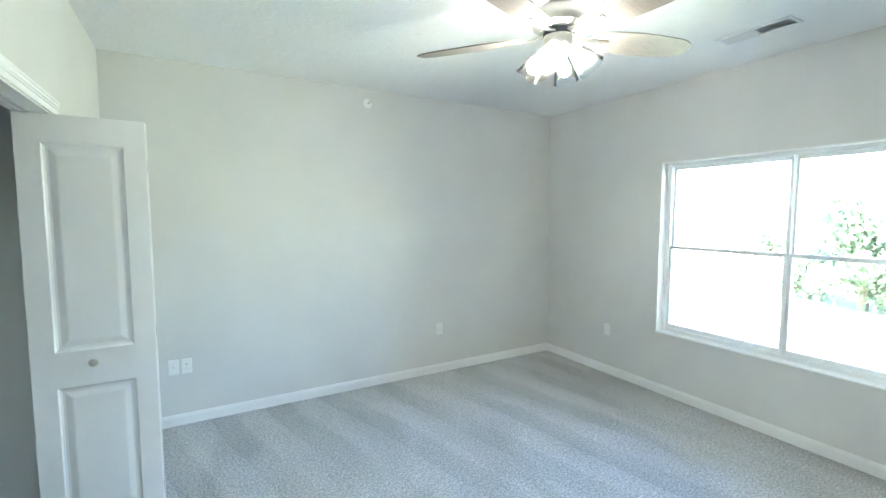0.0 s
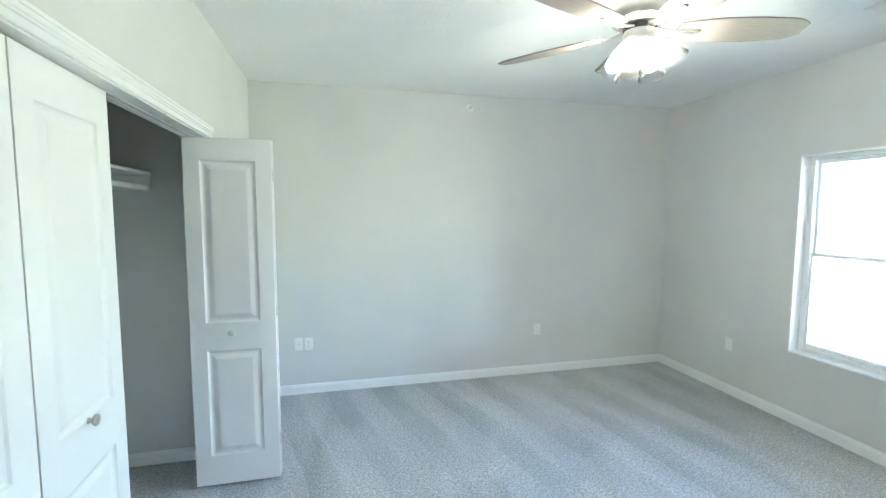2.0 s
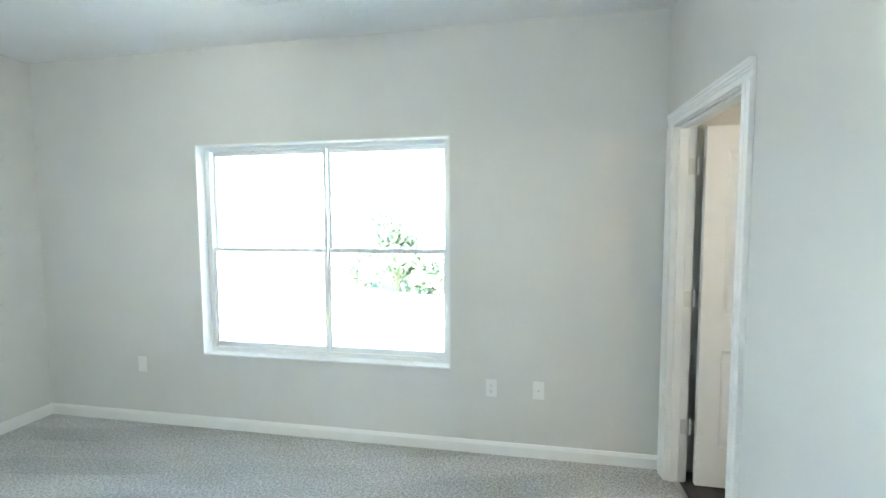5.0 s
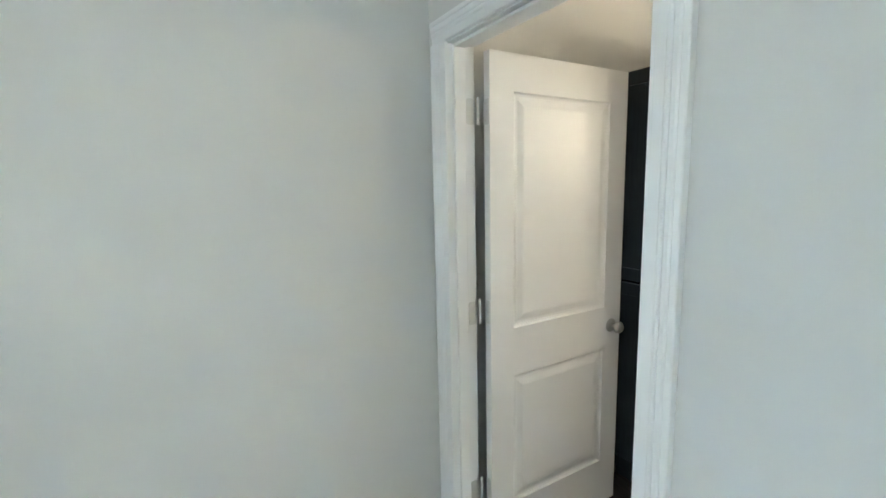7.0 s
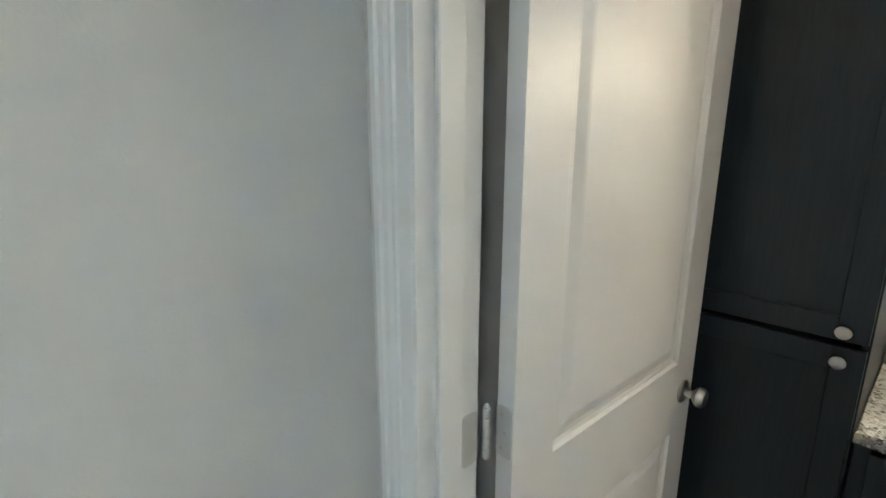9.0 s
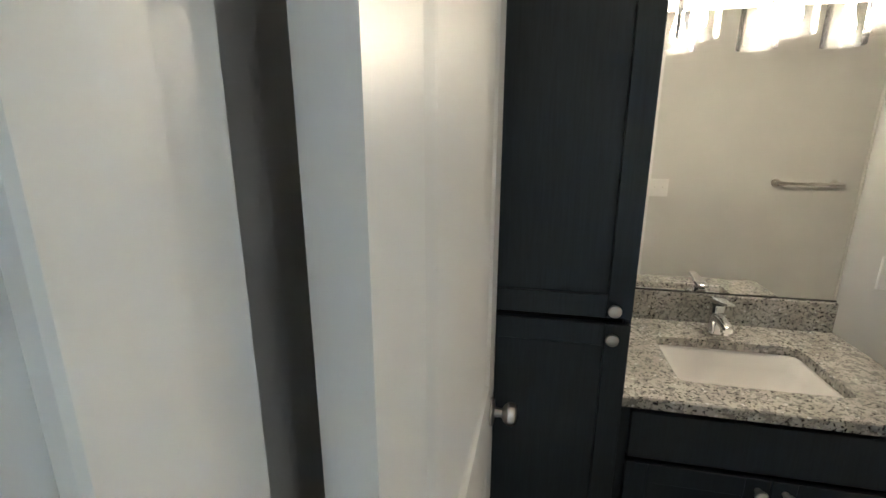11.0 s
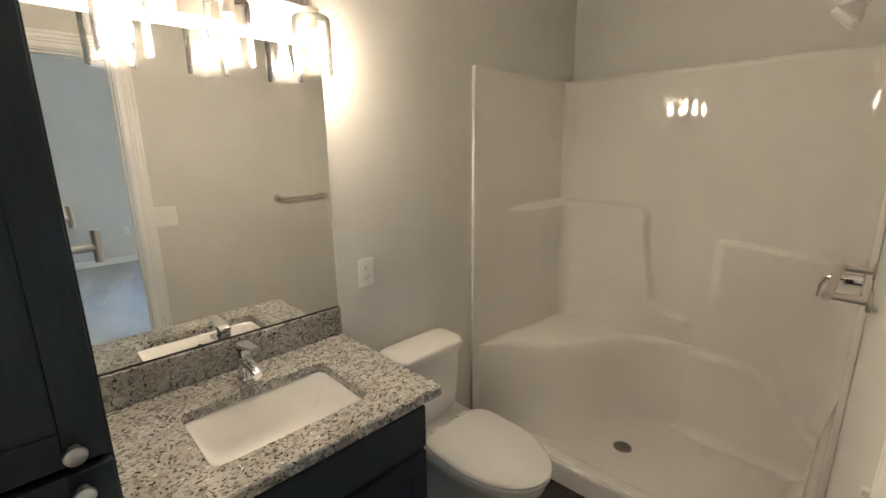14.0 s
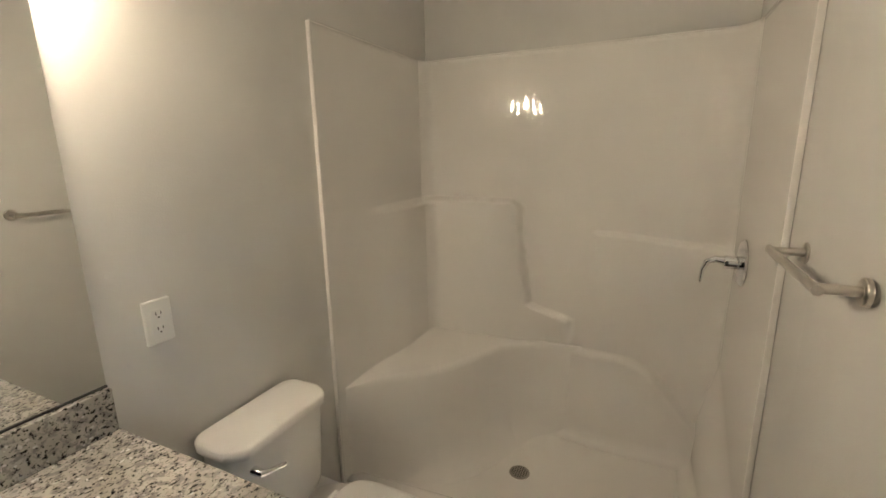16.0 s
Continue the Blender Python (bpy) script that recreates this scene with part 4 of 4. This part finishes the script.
def back_out(y, z):
    """How far the back panel stands out at (y, z)."""
    # raised back rest over the seat
    edge = -5.600 + 0.055 * sst(1.15, 0.72, z) + 0.20 * sst(0.74, 0.665, z) - 0.045 * sst(1.19, 1.26, z) ** 2
    far = 1 - sst(-5.62, -5.45, y) * (1 - sst(0.50, 0.69, z))
    rest = far * (1 - sst(edge - 0.013, edge + 0.013, y)) * (1 - sst(1.236, 1.264, z))
    # low shelf panel beside the valve
    shelf_top = 1.125 - 0.03 * sst(-5.2, -4.8, y)
    panel = sst(-5.275, -5.220, y) * (1 - sst(shelf_top - 0.022, shelf_top, z)) * sst(0.70, 1.06, z)
    crest = 0.532 - 0.30 * sst(-5.12, -4.70, y) ** 1.4
    low = (1 - sst(crest - 0.034, crest, z)) * (0.65 + 0.35 * sst(0.5, 0.2, z)) * sst(-5.50, -5.12, y)
    return 0.050 * rest + 0.030 * panel + 0.050 * low


def cove(d, r):
    return np.where(d < r, r - np.sqrt(np.maximum(0, r * r - (r - d) ** 2)), 0.0)


def sheet(name, f, us, vs, label=""):
    U, V = np.meshgrid(us, vs)
    P = np.stack(f(U, V), -1).reshape(-1, 3)
    w, h = len(us), len(vs)
    faces = [(j * w + i, j * w + i + 1, (j + 1) * w + i + 1, (j + 1) * w + i) for j in range(h - 1) for i in range(w - 1)]
    me = bpy.data.meshes.new(name)
    me.from_pydata([tuple(p) for p in P.tolist()], [], faces)
    me.materials.append(ACRYL)
    me.polygons.foreach_set("use_smooth", [True] * len(me.polygons))
    ob = new(name, me)
    ob.parent = sh
    md = ob.modifiers.new("thickness", "SOLIDIFY")
    md.thickness, md.offset = 0.006, 0.0
    return ob


ZP = 0.055
ys = np.concatenate([np.linspace(SY0, SY0 + 0.110, 40)[:-1], np.linspace(SY0 + 0.110, -5.70, 26)[:-1], np.linspace(-5.70, -5.48, 36)[:-1],
                     np.linspace(-5.48, -5.28, 14)[:-1], np.linspace(-5.28, -5.21, 22)[:-1], np.linspace(-5.21, SY1 - 0.125, 34)[:-1], SY1 - 0.125 * np.linspace(1, 0, 26) ** 1.6])
zs = np.concatenate([np.linspace(ZP, 0.50, 40)[:-1], np.linspace(0.50, 0.78, 44)[:-1], np.linspace(0.78, 1.07, 22)[:-1], np.linspace(1.07, 1.14, 14)[:-1],
                     np.linspace(1.14, 1.22, 8)[:-1], np.linspace(1.22, 1.28, 20)[:-1], np.linspace(1.28, SZ1, 30)])
def f_back(Y, Z):
    c = np.maximum(cove(Y - SY0 - 0.045 * (1 - sst(1.225, 1.262, Z)), 0.060), cove(SY1 - Y, 0.12))
    X = SB + np.maximum(back_out(Y, Z), 0) + c + cove(Z - ZP, 0.06)
    return X, Y, Z
sheet("back_panel", f_back, ys, zs)
xs = np.linspace(SB, SF, 80)
def side_out(X, Z):
    fade = 1 - sst(SB + 0.28, SB + 0.62, X)
    return 0.045 * fade * (1 - sst(1.225, 1.262, Z))
def f_left(X, Z):
    return X, SY0 + side_out(X, Z) + cove(Z - ZP, 0.06), Z
sheet("side_panel", f_left, xs, zs)
def f_right(X, Z):
    X = SB + (X - SB) * (SFR - SB) / (SF - SB)
    arc = 0.055 * (1 - sst(0.15, 0.70, Z + 0.50 * (X - SB)))
    return X, SY1 - arc - cove(Z - ZP, 0.06), Z
sheet("side_panel", f_right, xs, zs)
def front(Y):
    return SF + (SFR - SF) * (Y - SY0) / (SY1 - SY0)


def f_pan(X, Y):
    X = SB + (X - SB) * (front(Y) - SB) / (SF - SB)
    d = np.hypot((X + 2.480) / 0.9, (Y + 5.42) / 1.3)
    up = 0.060 * sst(front(Y) - 0.115, front(Y) - 0.075, X)
    return X, Y, ZP - 0.012 * (1 - np.clip(d / 0.5, 0, 1)) + up
sheet("pan", f_pan, np.linspace(SB, SF - 0.012, 90), np.linspace(SY0, SY1, 80))
part("curb", loft([[(f - 0.030, y, 0.0), (f, y, 0.0), (f, y, ZP + 0.040), (f - 0.006, y, ZP + 0.054), (f - 0.018, y, ZP + 0.061), (f - 0.030, y, ZP + 0.061)] for f, y in ((SF, SY0 - 0.008), (SFR, SY1 + 0.012))]), ACRYL, sh, "", True, 60)
for f, y0, y1, hw in ((SF, YB + 0.001, SY0 + 0.005, 0.006), (SFR, SY1 - 0.005, YW - 0.001, 0.0035)):
    part("flange", box(f - hw, f + hw, y0, y1, 0.0, SZ1, 0.003, seg=2), ACRYL, sh, "", True)
bm = bmesh.new()
add_box(bm, SB - 0.03, SB + 0.004, SY0 - 0.008, SY1 + 0.012, SZ1 - 0.006, SZ1 + 0.004, 0.003)
add_box(bm, SB + 0.004, SF, SY0 - 0.008, SY0 + 0.004, SZ1 - 0.006, SZ1 + 0.004, 0.003)
add_box(bm, SB + 0.004, SFR, SY1 - 0.004, SY1 + 0.012, SZ1 - 0.006, SZ1 + 0.004, 0.003)
part("top_rim", bm, ACRYL, sh)
# moulded corner seat with a wavy front
def seat_edge(n=60):
    """The seat's front edge: bowed out, then hollow, then running into the back panel."""
    keys = [(0.0, -2.085, SY0 + 0.001), (0.2, -2.25, -6.000), (0.40, -2.42, -5.80), (0.56, -2.58, -5.725), (0.73, -2.745, -5.640), (0.88, -2.828, -5.50), (1.0, -2.868, -5.28)]
    u = np.linspace(0, 1, n + 1)
    ku = [k[0] for k in keys]
    x, y = np.interp(u, ku, [k[1] for k in keys]), np.interp(u, ku, [k[2] for k in keys])
    for _ in range(14):
        x[1:-1], y[1:-1] = (x[:-2] + 2 * x[1:-1] + x[2:]) / 4, (y[:-2] + 2 * y[1:-1] + y[2:]) / 4
    return list(zip(x.tolist(), y.tolist()))


se = seat_edge()
def seat_ring(z, grow):
    front = []
    for i, (x, y) in enumerate(se):
        a, b = se[max(0, i - 1)], se[min(len(se) - 1, i + 1)]
        d = Vector((b[0] - a[0], b[1] - a[1])).normalized()
        u = i / (len(se) - 1)
        k = min(1.0, u / 0.35, (1 - u) / 0.25)
        front.append((x + abs(d.y) * grow * k, y + abs(d.x) * grow * k, z))
    return front + [(SB, -5.275, z), (SB, SY0, z), (se[0][0] + 0.004, SY0, z)]
rows = [seat_ring(ZP - 0.010, 0.17), seat_ring(ZP + 0.012, 0.115), seat_ring(ZP + 0.05, 0.070), seat_ring(ZP + 0.12, 0.042), seat_ring(0.30, 0.022), seat_ring(0.45, 0.008), seat_ring(0.505, 0.0), seat_ring(0.522, -0.006), seat_ring(0.532, -0.018), seat_ring(0.535, -0.032)]
part("seat", loft(rows), ACRYL, sh, "", True, 88)
dr = part("shower_drain", lathe([(0.001, 0.006), (0.040, 0.006), (0.046, 0.004), (0.047, -0.004)], "z", (-2.480, -5.475, ZP - 0.010), 32), DRAIN, sh, "round metal drain", True)
bm = bmesh.new()
for i in range(-3, 4):
    for j in range(-3, 4):
        if i * i + j * j <= 10:
            lathe([(0.0005, 0.0064), (0.0034, 0.0064)], "z", (-2.480 + i * 0.0105, -5.475 + j * 0.0105, ZP - 0.010), 8, bm=bm, caps=True)
part("holes", bm, SLOT, dr)

va = thing("shower_valve", (-2.555, SY1 - 0.004, 1.092), "chrome shower valve with a curved lever", "valve")
part("escutcheon", lathe([(0.001, 0), (0.082, 0), (0.082, -0.003), (0.076, -0.009), (0.030, -0.012), (0.001, -0.012)], "y", n=40), CHROME, va, "", True)
part("stem", lathe([(0.024, -0.010), (0.024, -0.055), (0.021, -0.060), (0.001, -0.061)], "y", (0, 0, 0), 24), CHROME, va, "", True)
part("lever", tube([(0, -0.050, 0.004), (0, -0.085, 0.008), (0, -0.110, -0.004), (0, -0.122, -0.035), (0, -0.124, -0.080)], [0.016, 0.013, 0.011, 0.008, 0.006], 14), CHROME, va, "", True)
hd = thing("wall_shower", (-2.385, YW, 2.075), "chrome shower head on a bent arm with a white face", "shower head")
part("flange", lathe([(0.001, 0), (0.032, 0), (0.030, -0.006), (0.014, -0.010)], "y", n=24), CHROME, hd, "", True)
part("arm", tube([(0, -0.004, 0), (0, -0.04, 0.005), (0, -0.075, -0.002), (0, -0.110, -0.028), (0, -0.135, -0.062)], 0.0105, 14), CHROME, hd, "", True)
hm = Matrix.Translation((0, -0.138, -0.066)) @ Vector((0, 0, -1)).rotation_difference(Vector((0, -0.72, -0.70))).to_matrix().to_4x4()
part("ball_joint", moved(lathe([(0.001, 0.014), (0.012, 0.010), (0.016, 0), (0.012, -0.012), (0.016, -0.016), (0.016, -0.026), (0.001, -0.026)], n=20), hm), CHROME, hd, "", True)
part("bell", moved(lathe([(0.014, -0.024), (0.020, -0.034), (0.036, -0.052), (0.043, -0.066), (0.043, -0.074), (0.001, -0.074)], n=32), hm), CHROME, hd, "", True)
part("spray_face", moved(lathe([(0.0435, -0.070), (0.0445, -0.084), (0.040, -0.090), (0.001, -0.091)], n=32), hm), PLATE, hd, "white spray face", True)

tb = thing("towel_bar", (0, bath_face(-1.86), 1.252), "short brushed nickel towel bar on the wall", "towel bar")
for x in (-1.690, -2.000):
    po = part("post", lathe([(0.0095, -0.006), (0.0095, -0.072), (0.001, -0.072)], "y", (x, 0, 0), 18), NICKEL, tb, "", True)
    part("flange", lathe([(0.001, 0), (0.024, 0), (0.024, -0.007), (0.022, -0.009), (0.009, -0.009)], "y", (x, 0, 0), 28), NICKEL, po, "", True)
part("bar", lathe([(0.001, -2.017), (0.0095, -2.017), (0.0095, -1.673), (0.001, -1.673)], "x", (0, -0.072, 0), 18), NICKEL, tb, "", True)

# ---- outside ----
structure("ground", box(0.2, 900, -900, 900, -0.6, -0.35), SOIL, "pale dry sunlit ground with sparse grass", "ground")
structure("ground_behind", box(-900, 0.2, -900, 900, -0.62, -0.37), SOIL, "pale dry ground around the building", "ground")
structure("roof", box(CX - 0.6, 0.7, YB - 0.6, 0.6, H + 0.2, H + 0.4), SIDING, "plain flat roof slab", "roof")


def tree(place, height, spread, leaves, seed, label):
    rnd = random.Random(seed)
    tr = thing("tree", place, label, "tree", "trees outside")
    bm = bmesh.new()
    tube([(0, 0, -0.1), (0.05, 0.02, height * 0.3), (-0.03, 0.05, height * 0.6), (0.02, 0.0, height * 0.92)], [0.10, 0.08, 0.05, 0.015], 10, bm)
    tips = []
    for k in range(26):
        z = height * rnd.uniform(0.08, 0.85)
        a = rnd.uniform(0, 2 * math.pi)
        r = spread * rnd.uniform(0.45, 1.0) * (1.05 - 0.6 * (z / height))
        tip = Vector((r * math.cos(a), r * math.sin(a), z + height * rnd.uniform(0.02, 0.2)))
        midp = tip * 0.5 + Vector((0, 0, z * 0.45))
        tube([(0, 0, z), midp, tip], [0.03, 0.02, 0.006], 6, bm)
        tips.append(tip)
        tips.append(midp)
    part("trunk", bm, BARK, tr)
    verts, faces = [], []
    for k in range(leaves):
        c = rnd.choice(tips)
        p = c + Vector((rnd.gauss(0, 1), rnd.gauss(0, 1), rnd.gauss(0, 0.8))) * spread * 0.16
        p.z = max(p.z, 0.05)
        q = Euler((rnd.uniform(0, 6), rnd.uniform(0, 6), rnd.uniform(0, 6))).to_matrix()
        s = rnd.uniform(0.06, 0.11)
        i = len(verts)
        verts += [tuple(p + q @ Vector(v)) for v in ((-s, 0, 0), (0, -s * 0.45, 0.1 * s), (s, 0, 0), (0, s * 0.45, 0.1 * s))]
        faces.append((i, i + 1, i + 2, i + 3))
    me = bpy.data.meshes.new("crown")
    me.from_pydata(verts, [], faces)
    me.materials.append(LEAF)
    cr = new("crown", me)
    cr.parent = tr
    return tr


tree((8.2, -0.45, -0.35), 2.5, 1.15, 9500, 3, "leafy green young tree on bright ground")
tree((8.8, 0.7, -0.35), 1.25, 0.75, 2000, 5, "low green leafy bush beside a tree")
tree((8.0, -1.5, -0.35), 1.35, 0.8, 2200, 8, "low green leafy bush beside a tree")
tree((13.5, 3.4, -0.35), 2.1, 1.3, 2600, 9, "small pale green tree further off")

# far wood along the horizon
rnd = random.Random(21)
verts, faces = [], []
for k in range(9000):
    a = rnd.uniform(-0.9, 1.35)
    dist = rnd.uniform(85, 120)
    z = 3.6 * rnd.random() ** 1.5 * (0.6 + 0.4 * math.sin(a * 9) * math.sin(a * 23 + 1))
    p = Vector((dist * math.cos(a), dist * math.sin(a), -0.3 + max(z, 0)))
    q = Euler((rnd.uniform(0, 6), rnd.uniform(0, 6), rnd.uniform(0, 6))).to_matrix()
    s = rnd.uniform(0.5, 1.1)
    i = len(verts)
    verts += [tuple(p + q @ Vector(v)) for v in ((-s, -s * 0.6, 0), (s, -s * 0.5, 0), (s * 0.7, s * 0.6, 0), (-s * 0.8, s * 0.5, 0))]
    faces.append((i, i + 1, i + 2, i + 3))
me = bpy.data.meshes.new("far_wood")
me.from_pydata(verts, [], faces)
me.materials.append(LEAF)
tagged(new("far_wood", me), "distant hazy green wood on the horizon", "wood", kind="stuff")

# ---- bathroom floor planks ----
fb = structure("floor_bathroom", box(XE, 0, YB, YS - 0.06, -0.05, -0.006), DARKIN, "dark wood-look vinyl plank floor", "floor")
PW, PL = 0.150, 0.92
pm = {}
row = 0
y = YB
while y < YS - 0.06 - 1e-6:
    y1 = min(y + PW, YS - 0.06)
    x = XE - (row * 0.37) % PL
    while x < 0:
        xa, xb = max(x, XE), min(x + PL, 0)
        if xb - xa > 0.02:
            key = (round(xb - xa, 4), round(y1 - y, 4))
            if key not in pm:
                bm = box(0.0006, key[0] - 0.0006, 0.0006, key[1] - 0.0006, -0.006, 0.0, 0.001)
                me = bpy.data.meshes.new("plank")
                bmesh.ops.recalc_face_normals(bm, faces=bm.faces)
                bm.to_mesh(me)
                bm.free()
                me.materials.append(PLANK)
                pm[key] = me
            pl = new("plank", pm[key])
            pl.parent = fb
            pl.location = (xa, y, 0)
        x += PL
    y += PW
    row += 1
structure("threshold", box(DX0, DX1, YS - 0.075, YS - 0.045, -0.002, 0.006, 0.002), NICKEL, "thin metal carpet edge strip in the doorway", "trim")
